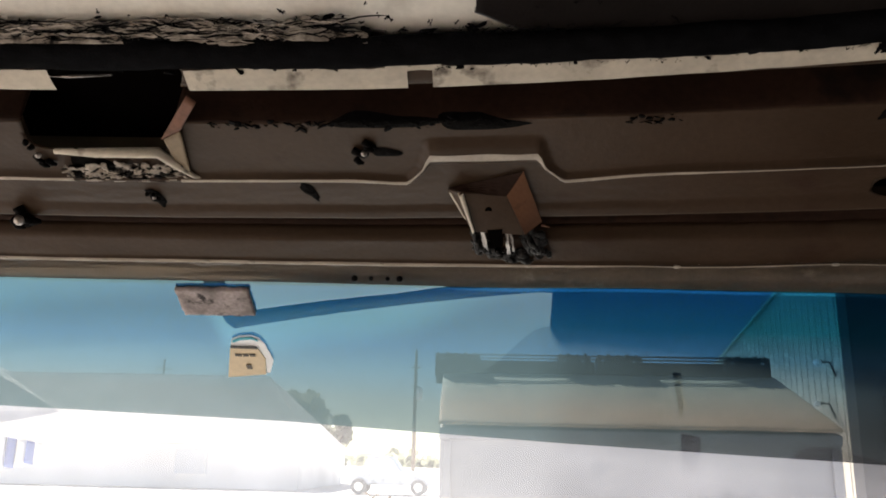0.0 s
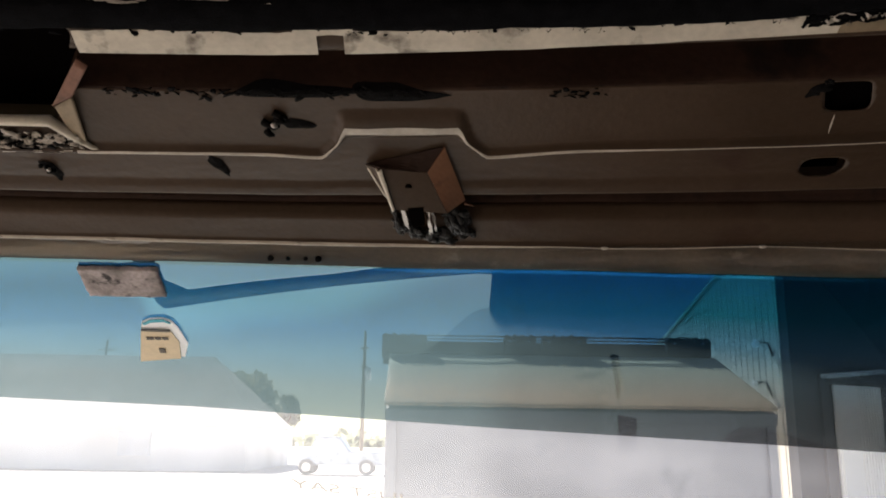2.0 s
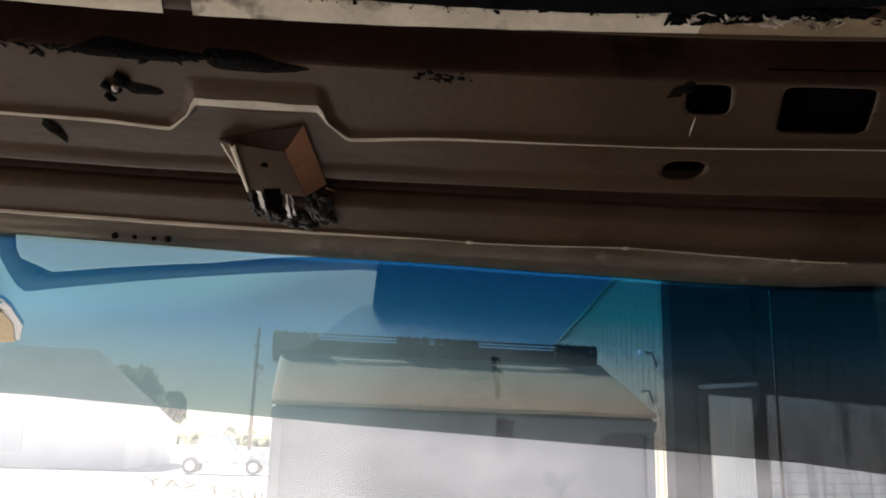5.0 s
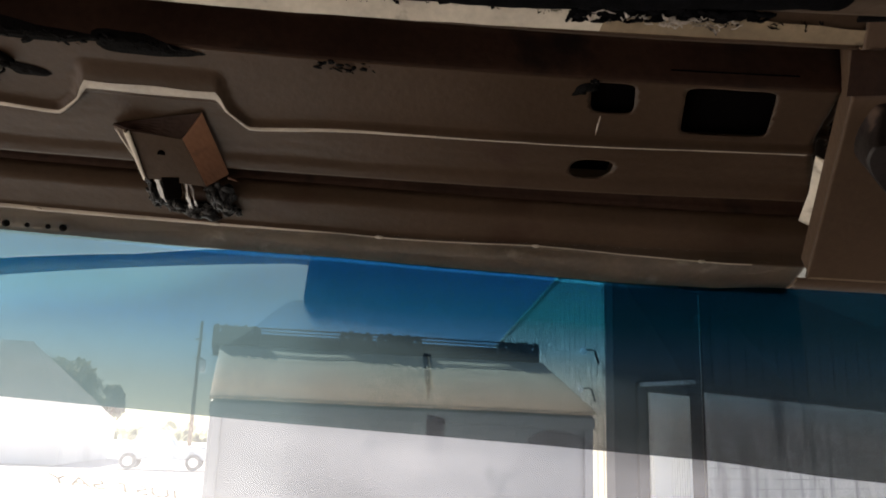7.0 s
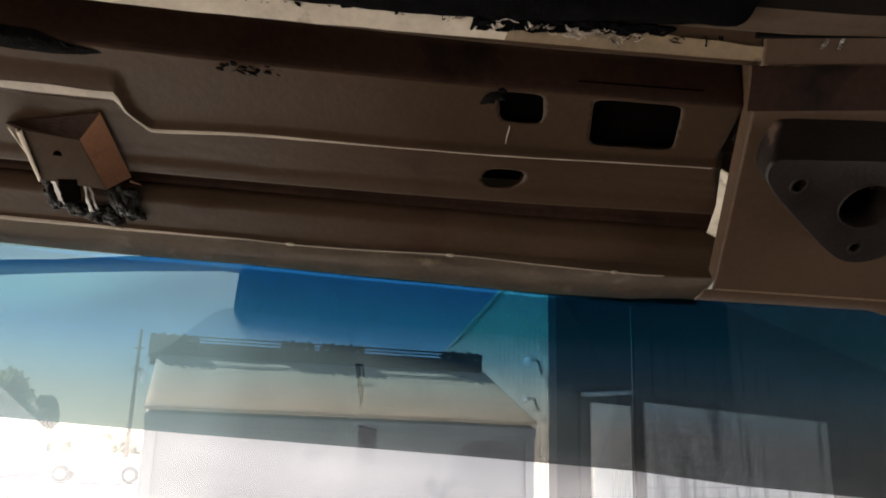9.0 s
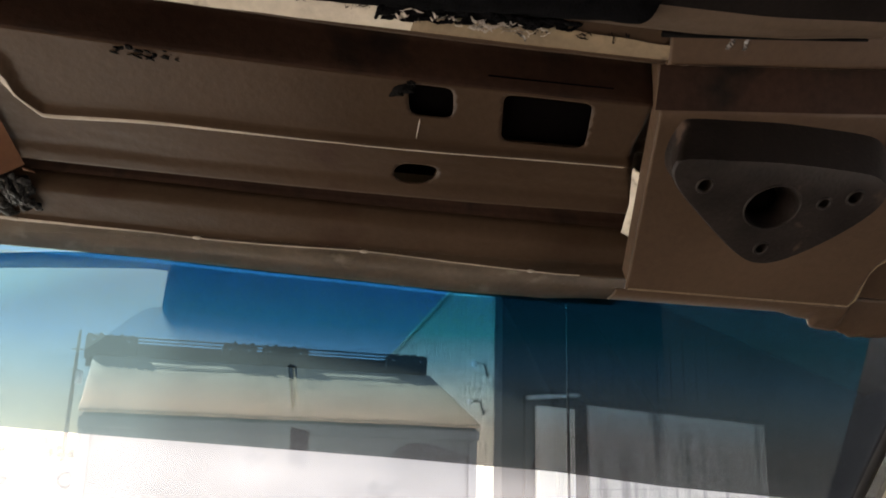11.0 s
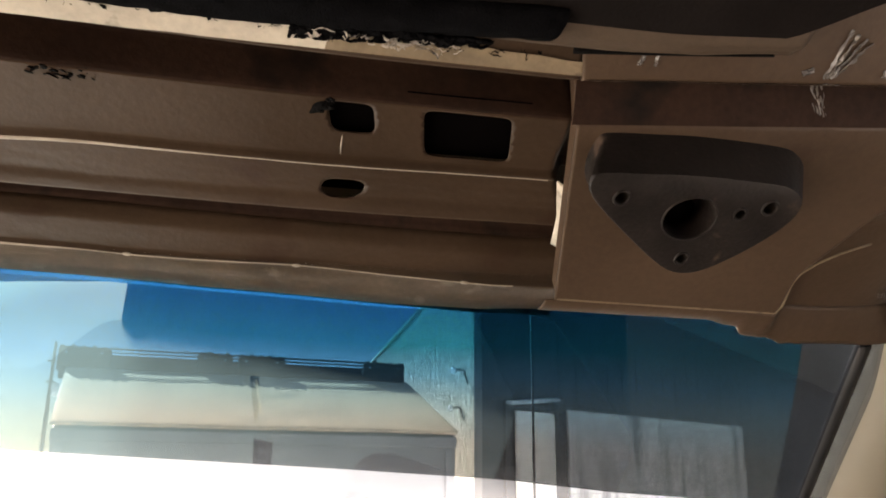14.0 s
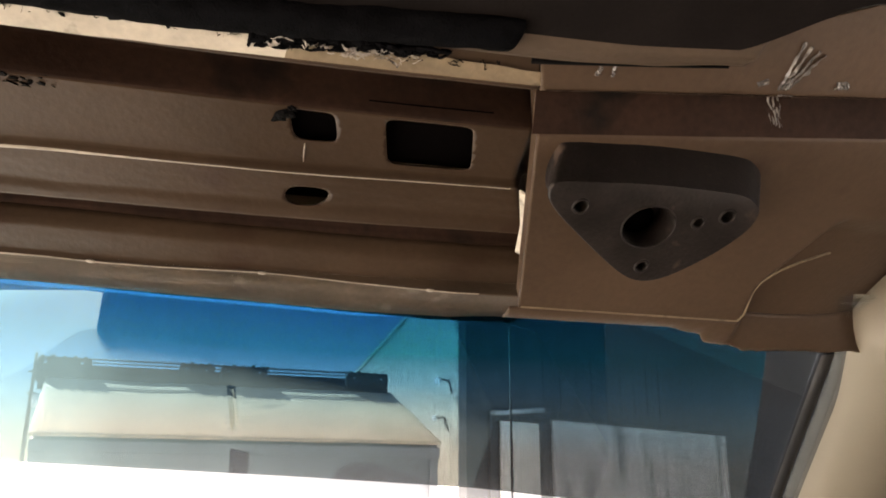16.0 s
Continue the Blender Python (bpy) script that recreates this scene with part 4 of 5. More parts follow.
# windscreen, its film, and the seal round it
pane = part("windscreen", sheet(lambda x, p: on_glass(x, p, -0.003), span(-1.0, 0.80, 64), span(0.500, 1.62, 50)), M_GLASS, vehicle, "clear raked windscreen")
thick(pane, 0.004, -1)
pane.visible_shadow = False


def film_edge(x):
    """Profile place of the film's lower edge: cut slightly askew."""
    z = float(np.interp(x, [-0.8, -0.386, -0.156, 0.08, 0.296, 0.44, 0.54, 0.75], [1.553, 1.547, 1.540, 1.527, 1.517, 1.509, 1.499, 1.485]))
    return 0.515 + (1.622 - z) / RAKE


def film_top(x):
    return stretch(x, 0.5130) - 0.002 * smooth01(0.05, -0.12, x) - 0.002 * smooth01(0.28, 0.34, x) - 0.0022 * smooth01(0.34, 0.37, x) + 0.0003 * noise.noise((x * 20, 0, 0))


us, vs = span(-1.0, 1.0, 140), span(0, 1, 24)


def film_pt(k, v):
    """The film's far side is cut along the pillar."""
    x = k if k < 0.5 else 0.5 + (k - 0.5) / 0.5 * (0.0552 + 0.55 * 0.249 * (1 - v))
    return on_glass(x, film_edge(x) + (film_top(x) - film_edge(x)) * v, 0.0025)


bm = sheet(film_pt, us, vs)
uvl = bm.loops.layers.uv.new("UVMap")
for f in bm.faces:
    for lp in f.loops:
        p = lp.vert.co.y - bow(lp.vert.co.x)
        e = film_edge(lp.vert.co.x)
        lp[uvl].uv = (lp.vert.co.x, (e - p) / (e - film_top(lp.vert.co.x)) * (1 - 0.02 * smooth01(0.04, -0.10, lp.vert.co.x) - 0.02 * smooth01(0.29, 0.34, lp.vert.co.x)))
film = part("tint_film", bm, M_FILM, pane, "blue graduated sun-shade film")
part("film_strip", sheet(lambda k, v: film_pt(1.0, v) + (on_glass(0.86, 0.515 + 0.36 * (1 - v), 0.0025) - film_pt(1.0, v)) * k, span(0, 1, 8), vs), M_FILMGREY, pane, "plain grey film strip along the pillar")

# A-pillar trim with its seal, running down the edge of the glass
PT, PD = Vector((0.640, 0.375, 1.640)), Vector((0.100, 0.175, -0.110))


def pillar_pt(k, a):
    ax = PD.normalized()
    s = Vector((-1, 0.3, 0))
    s = (s - ax * s.dot(ax)).normalized()
    t = ax.cross(s)
    r = 0.046 * (1 + 0.12 * math.cos(2 * a)) + 0.012 * smooth01(0.6, 0.0, k)
    end = smooth01(-0.14, 0.14, k) ** 0.5
    return PT + PD * k + (s * math.cos(a) + t * math.sin(a)) * r * end + Vector((0.012, -0.012, 0))


part("pillar_trim", sheet(pillar_pt, span(-0.14, 0.2, 14)[:-1] + span(0.2, 2.0, 36), span(-math.pi, math.pi, 28)), M_TRIM, vehicle, "smooth beige plastic pillar trim")
bm = bmesh.new()
tube(bm, [Vector((0.611, 0.431, 1.606)) + PD * k for k in (0.04, 0.3, 1.0, 2.0)], 0.0055, 8)
part("pillar_seal", bm, M_RUBBER, vehicle, "black rubber glass seal")

# unseen rest of the cab, added round the camera to block and shape the light
for nm, lo, hi in (("door_panel", (-1.06, -1.1, 0.45), (-1.0, -0.45, 1.08)), ("door_panel", (-1.06, 0.75, 0.45), (-1.0, 1.7, 1.05)), ("cab_corner", (-1.06, -1.1, 1.08), (-1.0, -0.45, 1.76)),
                   ("roof_rail", (-1.06, -0.45, 1.66), (-1.0, 0.30, 1.76)), ("cab_corner", (0.80, -1.1, 1.15), (0.86, -0.30, 1.76)), ("roof_rail", (0.80, -0.30, 1.66), (0.86, 0.45, 1.76)),
                   ("light_block_post", (0.80, 0.12, 1.15), (0.86, 0.45, 1.66)), ("rear_wall", (-1.0, -1.16, 0.45), (0.80, -1.1, 1.76))):
    bm = bmesh.new()
    box(bm, lo, hi)
    part(nm, bm, M_CABTRIM if nm == "door_panel" else M_SHADE, vehicle, smooth=False)
bm = bmesh.new()
box(bm, (0.80, -1.1, 0.45), (0.86, 1.7, 1.15))
part("door_panel", bm, M_SHADE, vehicle, smooth=False)
# unseen panel, added to keep bright ground out of the reflection
bm = bmesh.new()
prism(bm, [(0.80, 0.45, 1.15), (0.80, 1.17, 1.15), (0.80, 0.45, 1.53)], (0.06, 0, 0))
part("light_block_panel", bm, M_SHADE, vehicle, smooth=False)
bm = bmesh.new()
box(bm, (-1.0, 0.45, 0.40), (0.80, 1.7, 0.45))
part("cab_floor", bm, M_SHADE, vehicle, smooth=False)
# unseen pale floor, added to bounce light upwards
bm = bmesh.new()
box(bm, (-1.0, -1.1, 0.40), (0.80, 0.45, 0.45))
part("bounce_floor", bm, M_CABTRIM, vehicle, "unseen pale floor, added to bounce light", False)
# unseen pale seat, added to bounce light onto the roof
bm = bmesh.new()
box(bm, (-0.95, -0.80, 0.45), (-0.35, 0.10, 0.88))
box(bm, (-0.95, -0.95, 0.88), (-0.35, -0.75, 1.40))
seat = bevel(part("bounce_seat", bm, M_SEAT, vehicle, smooth=False), 0.05, 3)


def dash_edge(x):
    """Rear edge of the dash top: bowed ahead of the driver, set back to the right of the cluster."""
    e = 0.757 + 0.17 * max(0.0, 0.06 - max(x, -0.38)) - 0.11 * smooth01(-0.36, -0.42, x)
    r = 0.030                          # rounded inner corner beside the cluster
    if x < 0.080:
        return e
    return e + 0.068 - r + math.sqrt(max(r * r - max(0.080 + r - x, 0.0) ** 2, 0.0))


def dash_pt(x, v):
    q = -0.12 + 1.0 * v ** 1.6
    e = dash_edge(x)
    r = 0.012 + 0.022 * smooth01(0.076, 0.11, x)
    z = 1.02 - (0 if q > r else (r - math.sqrt(max(r * r - (r - max(q, 0)) ** 2, 0))) * 0.8) - (0.0 if q > 0 else 0.4 * smooth01(0, -0.12, q))
    z += 0.004 * smooth01(0.26, 0.275, x) - 0.002 * noise.noise((x * 3, q * 3, 0))
    return Vector((x, e + max(q, -0.001 + q * 0.02), z))


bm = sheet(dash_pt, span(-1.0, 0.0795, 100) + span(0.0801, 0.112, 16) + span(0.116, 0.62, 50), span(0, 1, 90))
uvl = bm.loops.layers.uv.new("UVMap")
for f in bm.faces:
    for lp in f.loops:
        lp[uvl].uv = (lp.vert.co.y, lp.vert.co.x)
dash = part("dashboard", bm, M_DASHTONE, vehicle, "dash top graded in colour to shape its reflected haze")


def roll_pt(x, v):
    side = smooth01(0.080, 0.060, x)
    return Vector((x, dash_edge(x) + (0.125 - 0.072 * smooth01(-0.02, 0.078, x)) * v - 0.001, 1.0225 - 0.0014 * (1 - side)))


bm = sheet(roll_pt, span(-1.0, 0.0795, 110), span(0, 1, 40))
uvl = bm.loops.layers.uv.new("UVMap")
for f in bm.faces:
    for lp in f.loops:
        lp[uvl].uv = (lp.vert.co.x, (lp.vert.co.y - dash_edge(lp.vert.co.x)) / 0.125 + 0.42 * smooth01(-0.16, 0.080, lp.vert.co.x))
part("dash_roll", bm, M_ROLL, dash, "pale rear roll of the dash, toned for its reflection")
# dash end blackened to keep its reflection dark
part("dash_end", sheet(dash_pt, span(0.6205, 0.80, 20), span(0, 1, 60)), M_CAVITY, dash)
bm = bmesh.new()
prism(bm, [(0.414, 1.035, 1.018), (0.416, 0.990, 1.018), (0.424, 0.964, 1.018), (0.440, 0.948, 1.018), (0.470, 0.942, 1.018), (0.60, 0.958, 1.018), (0.74, 0.99, 1.018), (0.74, 1.035, 1.018)], (0, 0, 0.008))
part("speaker_grille", bm, M_SHADE, dash, smooth=False)
bm = bmesh.new()
prism(bm, [(0.273, 0.961, 1.02), (0.299, 0.963, 1.02), (0.307, 1.03, 1.02), (0.283, 1.03, 1.02)], (0, 0, 0.006))
part("vent", bm, M_SHADE, dash, smooth=False)
bm = bmesh.new()
prism(bm, [(0.2572, 0.866, 1.018), (0.2590, 0.866, 1.018), (0.2888, 0.962, 1.018), (0.2868, 0.962, 1.018)], (0, 0, 0.0055))
part("dash_seam", bm, M_TANPRIMER, dash, "pale raised seam", False)
bm = bmesh.new()
prism(bm, [(0.2500, 0.866, 1.018), (0.2568, 0.866, 1.018), (0.2862, 0.962, 1.018), (0.2770, 0.962, 1.018)], (0, 0, 0.0045))
part("dash_groove", bm, M_SHADE, dash, smooth=False)
bm = bmesh.new()
hood_edge = [(-0.372, 0.60), (-0.372, 0.770), (-0.368, 0.784), (-0.355, 0.790), (-0.33, 0.8030), (-0.236, 0.7890), (-0.135, 0.7750), (-0.052, 0.7580), (0.02, 0.7470), (0.10, 0.7370), (0.14, 0.728), (0.14, 0.60)]
prism(bm, [(x, y - 0.003, 1.02) for x, y in hood_edge], (0, 0, -0.10))
bevel(part("cluster_hood", bm, M_DASH, dash, smooth=False), 0.004, 2)
bm = bmesh.new()
box(bm, (-1.0, 1.62, 0.55), (0.80, 2.7, 0.98))
bevel(part("hood", bm, M_HOOD, vehicle, smooth=False), 0.06, 3)
for nm, x0 in (("wheel", -1.05), ("wheel", 0.65)):
    for y0 in (2.1, -1.9):
        bm = bmesh.new()
        bmesh.ops.create_cone(bm, segments=28, radius1=0.36, radius2=0.36, depth=0.22, cap_ends=True, matrix=Matrix.Translation((x0 + 0.1, y0, 0.36)) @ Matrix.Rotation(radians(90), 4, "Y"))
        bevel(part(nm, bm, M_RUBBER, vehicle, smooth=False), 0.03, 2)
bm = bmesh.new()
box(bm, (-0.95, -2.6, 0.36), (0.75, 2.6, 0.55))
part("chassis", bm, M_DARKTRIM, vehicle, smooth=False)

# whip aerial on the wing
aerial = thing("radio_aerial", (0.80, 1.30, 0.98), "thin black whip aerial on the front wing", "aerial")
bm = bmesh.new()
tube(bm, [(0.80, 1.30, 0.98), (0.80, 1.30, 1.4), (0.801, 1.30, 1.95)], [0.0032, 0.0026, 0.0018], 8)
part("mast", bm, M_RUBBER, aerial)
bm = bmesh.new()
bmesh.ops.create_cone(bm, segments=16, radius1=0.018, radius2=0.008, depth=0.03, cap_ends=True, matrix=Matrix.Translation((0.80, 1.30, 0.99)))
part("base", bm, M_RUBBER, aerial)


# ---- outside ----
ground = tagged(part("ground", sheet(lambda x, y: Vector((x, y, 0.02 * noise.noise((x * 0.05, y * 0.05, 0)) - 0.02)), span(-600, 600, 60), span(-300, 1500, 60)), M_GROUND), "pale worn concrete yard", "ground", kind="structure")

# refuse bin with a sloped lid
bin_ = thing("refuse_skip", (0.95, 5.6, 0), "pale blue-grey steel refuse bin with sloped beige lid", "dumpster")
X0, X1, Y0, Y1, ZF, ZB = -0.24, 2.14, 5.0, 5.92, 1.727, 2.130
bm = bmesh.new()
vs = [bm.verts.new(q) for q in ((X0, Y0, 0.12), (X1, Y0, 0.12), (X1, Y0 + 1.5, 0.12), (X0, Y0 + 1.5, 0.12), (X0, Y0, ZF - 0.01), (X1, Y0, ZF - 0.01), (X1, Y1, ZB - 0.02), (X1, Y0 + 1.5, ZB - 0.02), (X0, Y0 + 1.5, ZB - 0.02), (X0, Y1, ZB - 0.02))]
for f in ((0, 1, 5, 4), (1, 2, 7, 6, 5), (2, 3, 8, 7), (3, 0, 4, 9, 8), (4, 5, 6, 9), (6, 7, 8, 9), (0, 3, 2, 1)):
    bm.faces.new([vs[k] for k in f])
bevel(part("body", bm, M_BIN, bin_, smooth=False), 0.01)
lid = sheet(lambda u, v: Vector(((X0 - 0.01 + (X1 - X0 + 0.02) * u) * (1 - v) + (X0 - 0.03 + (X1 - X0) * u) * v, Y0 - 0.03 + (Y1 - Y0 + 0.03) * v, ZF + (ZB - ZF) * v + 0.022 - 0.008 * math.sin(math.pi * v) * math.sin(2 * math.pi * u) ** 2 + 0.004 * noise.noise((u * 6, v * 3, 5)))), span(0, 1, 40), span(0, 1, 16))
bevel(thick(part("lid", lid, M_LID, bin_, "sun-bleached beige sloped lid", True), 0.022, -1), 0.005)
bm = bmesh.new()
box(bm, (X0 - 0.09, Y1 - 0.02, ZB - 0.01), (X1 - 0.06, Y1 + 0.03, ZB + 0.058))
part("hinge_board", bm, M_BLACKSTEEL, bin_, smooth=False)
bm = bmesh.new()
box(bm, (X0 - 0.10, Y1 + 0.32, ZB - 0.03), (X1 - 0.03, Y1 + 0.36, ZB + 0.150))
part("rear_rail", bm, M_BLACKSTEEL, bin_, smooth=False)
for dz, rr in ((0.152, 0.006), (0.128, 0.005)):
    bm = bmesh.new()
    tube(bm, [(X0 - 0.09, Y1, ZB + dz), (X1 - 0.06, Y1, ZB + dz)], rr, 8)
    part("hinge_rod", bm, M_BLACKSTEEL, bin_)
for x0, x1 in ((X0 - 0.09, 0.00), (0.56, 0.80), (0.84, 1.17), (1.76, X1 - 0.06)):
    bm = bmesh.new()
    box(bm, (x0, Y1 - 0.03, ZB + 0.02), (x1, Y1 + 0.04, ZB + 0.145))
    block = bevel(part("hinge_block", bm, M_BLACKSTEEL, bin_, smooth=False), 0.008)
    n = max(3, int((x1 - x0) / 0.055))
    for k in range(n):
        bm = bmesh.new()
        xa = x0 + (x1 - x0) * (k + 0.2) / n
        box(bm, (xa, Y1 - 0.035, ZB + 0.135), (xa + 0.022, Y1 + 0.035, ZB + 0.160 + 0.006 * (k % 2)))
        part("hinge_lug", bm, M_BLACKSTEEL, block, smooth=False)
    for xa in (x0 + 0.05, x1 - 0.06):
        bm = bmesh.new()
        bmesh.ops.create_cone(bm, segments=12, radius1=0.012, radius2=0.010, depth=0.012, cap_ends=True, matrix=Matrix.Translation((xa, Y1 - 0.034, ZB + 0.115)) @ Matrix.Rotation(radians(90), 4, "X"))
        part("bolt", bm, M_CHROME, block)
bm = bmesh.new()
box(bm, (X0 - 0.005, Y0 - 0.02, ZF - 0.08), (X1 + 0.005, Y0 - 0.002, ZF - 0.015))
bevel(part("front_rail", bm, M_BIN, bin_, smooth=False), 0.006)
for xa in (X0 + 0.02, X1 - 0.07):
    bm = bmesh.new()
    box(bm, (xa, Y0 - 0.025, 0.14), (xa + 0.05, Y0 - 0.002, ZF - 0.09))
    bevel(part("corner_post", bm, M_BIN, bin_, smooth=False), 0.006)

# striped banner across the yard
banner = thing("striped_banner", (-4.5, 8, 0), "blue and white striped banner on a short post", "banner")
bm = bmesh.new()
tube(bm, [(-4.80, 8.02, 0), (-4.80, 8.02, 1.72)], 0.02, 8)
part("post", bm, M_POLE, banner)
for k in range(5):
    bm = sheet(lambda u, v: Vector((-4.80 + 0.10 * k + 0.10 * u, 8.0 + 0.03 * math.sin(7 * (k + u)), 1.36 + 0.02 * k + (0.32 - 0.035 * k) * v - 0.02 * u)), span(0, 1, 4), span(0, 1, 6))
    thick(part("stripe", bm, M_BLUE if k % 2 else M_DOOR, banner), 0.003)

# metal building with ribbed siding
shed = thing("metal_building", (12, 18, 0), "tall metal-sided workshop with a pale ribbed side wall", "building")
CX, CY = 6.30, 14.0


def wall_top(y):
    return 5.80 - 0.198 * (y - CY)


bm = bmesh.new()
last = None
for k in range(46):
    for a, o in ((0.0, 0.0), (0.20, 0.0), (0.215, 0.013), (0.26, 0.013), (0.275, 0.0)):
        y = CY + 0.29 * k + a
        now = (bm.verts.new((CX - o, y, 0)), bm.verts.new((CX - o, y, wall_top(y))))
        if last:
            bm.faces.new((last[0], now[0], now[1], last[1]))
        last = now
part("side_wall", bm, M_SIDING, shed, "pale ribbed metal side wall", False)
bm = bmesh.new()
prism(bm, [(CX - 0.02, CY - 0.05, wall_top(CY)), (CX - 0.02, 27, wall_top(27)), (24, 27, wall_top(27)), (24, CY - 0.05, wall_top(CY))], (0, 0, 0.06))
part("roof", bm, M_SIDING, shed, smooth=False)
FRONT = Matrix.Translation((CX, CY, 0)) @ Matrix.Rotation(radians(25), 4, "Z")


def front(s0, z0, s1, z1, d0, d1, name, material, label="", parent=None, w=0.008):
    """A box on the front wall: along it from the corner, up, and out of it."""
    bm = bmesh.new()
    box(bm, (s0, -d1, z0), (s1, -d0, z1), FRONT)
    return bevel(part(name, bm, material, parent or shed, label, False), w)


front(-0.02, 0, 24, wall_top(CY), -0.2, 0.0, "front_wall", M_SIDING2, "metal front wall, darkened in colour for its shade", w=0.002)
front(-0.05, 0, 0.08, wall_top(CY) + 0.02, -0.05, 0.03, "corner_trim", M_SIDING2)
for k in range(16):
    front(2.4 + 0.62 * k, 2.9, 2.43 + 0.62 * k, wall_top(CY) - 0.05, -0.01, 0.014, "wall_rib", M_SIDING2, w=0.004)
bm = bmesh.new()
prism(bm, [(CX - 0.05, CY - 0.04, wall_top(CY) + 0.0), (CX - 0.05, 27, wall_top(27) + 0.0), (CX - 0.05, 27, wall_top(27) + 0.065), (CX - 0.05, CY - 0.04, wall_top(CY) + 0.065)], (0.05, 0, 0))
part("eaves_trim", bm, M_SIDING, shed, "pale metal trim along the sloping eaves", False)
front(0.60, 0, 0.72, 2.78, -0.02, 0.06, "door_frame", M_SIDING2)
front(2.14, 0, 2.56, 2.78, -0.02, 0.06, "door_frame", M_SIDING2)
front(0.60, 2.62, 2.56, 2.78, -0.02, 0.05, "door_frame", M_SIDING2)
door = front(0.92, 0.02, 2.14, 2.62, 0.02, 0.075, "door", M_DOOR, "white ribbed steel door")
for k in range(8):
    front(1.50 + 0.075 * k, 0.05, 1.535 + 0.075 * k, 2.58, 0.07, 0.10, "rib", M_DOOR, "", door, 0.004)
front(0.95, 0.05, 1.38, 2.12, 0.07, 0.105, "leaf", M_DOOR, "", door)
# door lintel, tilted to fit the camera's view
bm = bmesh.new()
prism(bm, [FRONT @ Vector(q) for q in ((0.62, -0.06, 2.72), (2.20, -0.06, 2.88), (2.20, -0.06, 2.95), (0.62, -0.06, 2.79))], FRONT.to_3x3() @ Vector((0, -0.12, -0.02)))
part("tilted_lintel", bm, M_SHUTTER, shed, "metal door lintel, tilted to fit the camera's view", False)
roller = front(2.66, 0, 10.97, 2.73, -0.01, 0.05, "roller_door", M_SHUTTER, "streaked grey roller door")
for k in range(12):
    front(2.66, 0.2 + 0.21 * k, 10.97, 0.206 + 0.21 * k, 0.045, 0.053, "slat_joint", M_SIDING2, "", roller, 0.001)


def wall_lamp(y, z, s):
    ob = thing("wall_lamp", (CX, y, z), "small white outdoor lamp on a bent arm", "lamp", "lamps on the metal wall")
    bm = bmesh.new()
    tube(bm, [(CX, y - 0.10, z - 0.25), (CX - 0.08, y - 0.10, z), (CX - 0.16, y - 0.05, z + 0.02), (CX - 0.24, y, z)], 0.02, 8)
    part("arm", bm, M_BLACKSTEEL, ob)
    bm = bmesh.new()
    bmesh.ops.create_uvsphere(bm, u_segments=16, v_segments=10, radius=0.10 * s, matrix=Matrix.Translation((CX - 0.26, y, z)))
    part("shade", bm, M_LAMP, ob)


wall_lamp(14.82, 3.39, 0.75)
wall_lamp(15.0, 2.67, 0.6)

# low building to the left, with trees at its end
house = thing("low_building", (-14, 45, 0), "long low grey building with a shallow hipped roof", "building")
bm = bmesh.new()
box(bm, (-40, 42, 0), (-9.2, 56, 2.25))
part("wall", bm, M_HOUSE, house, smooth=False)
bm = bmesh.new()
vs = [bm.verts.new(q) for q in ((-40.5, 41.5, 2.2), (-8.5, 41.5, 2.2), (-8.5, 52.5, 2.2), (-40.5, 52.5, 2.2), (-38, 47, 6.2), (-12.4, 47, 6.2))]
for f in ((0, 1, 5, 4), (1, 2, 5), (2, 3, 4, 5), (3, 0, 4)):
    bm.faces.new([vs[k] for k in f])
part("roof", bm, M_SHINGLE, house, smooth=False)
bm = bmesh.new()
vs = [bm.verts.new(q) for q in ((-48, 43.5, 3.6), (-22.5, 43.5, 3.6), (-22.5, 50, 3.6), (-48, 50, 3.6), (-46, 47, 9.5), (-33, 47, 8.2))]
for f in ((0, 1, 5, 4), (1, 2, 5), (2, 3, 4, 5), (3, 0, 4)):
    bm.faces.new([vs[k] for k in f])
part("upper_roof", bm, M_SHINGLE, house, smooth=False)
for x in (-36, -26, -15.6):
    bm = bmesh.new()
    box(bm, (x, 41.9, 0.7), (x + 1.6, 42.05, 1.9))
    part("window", bm, M_WINDOW, house, smooth=False)


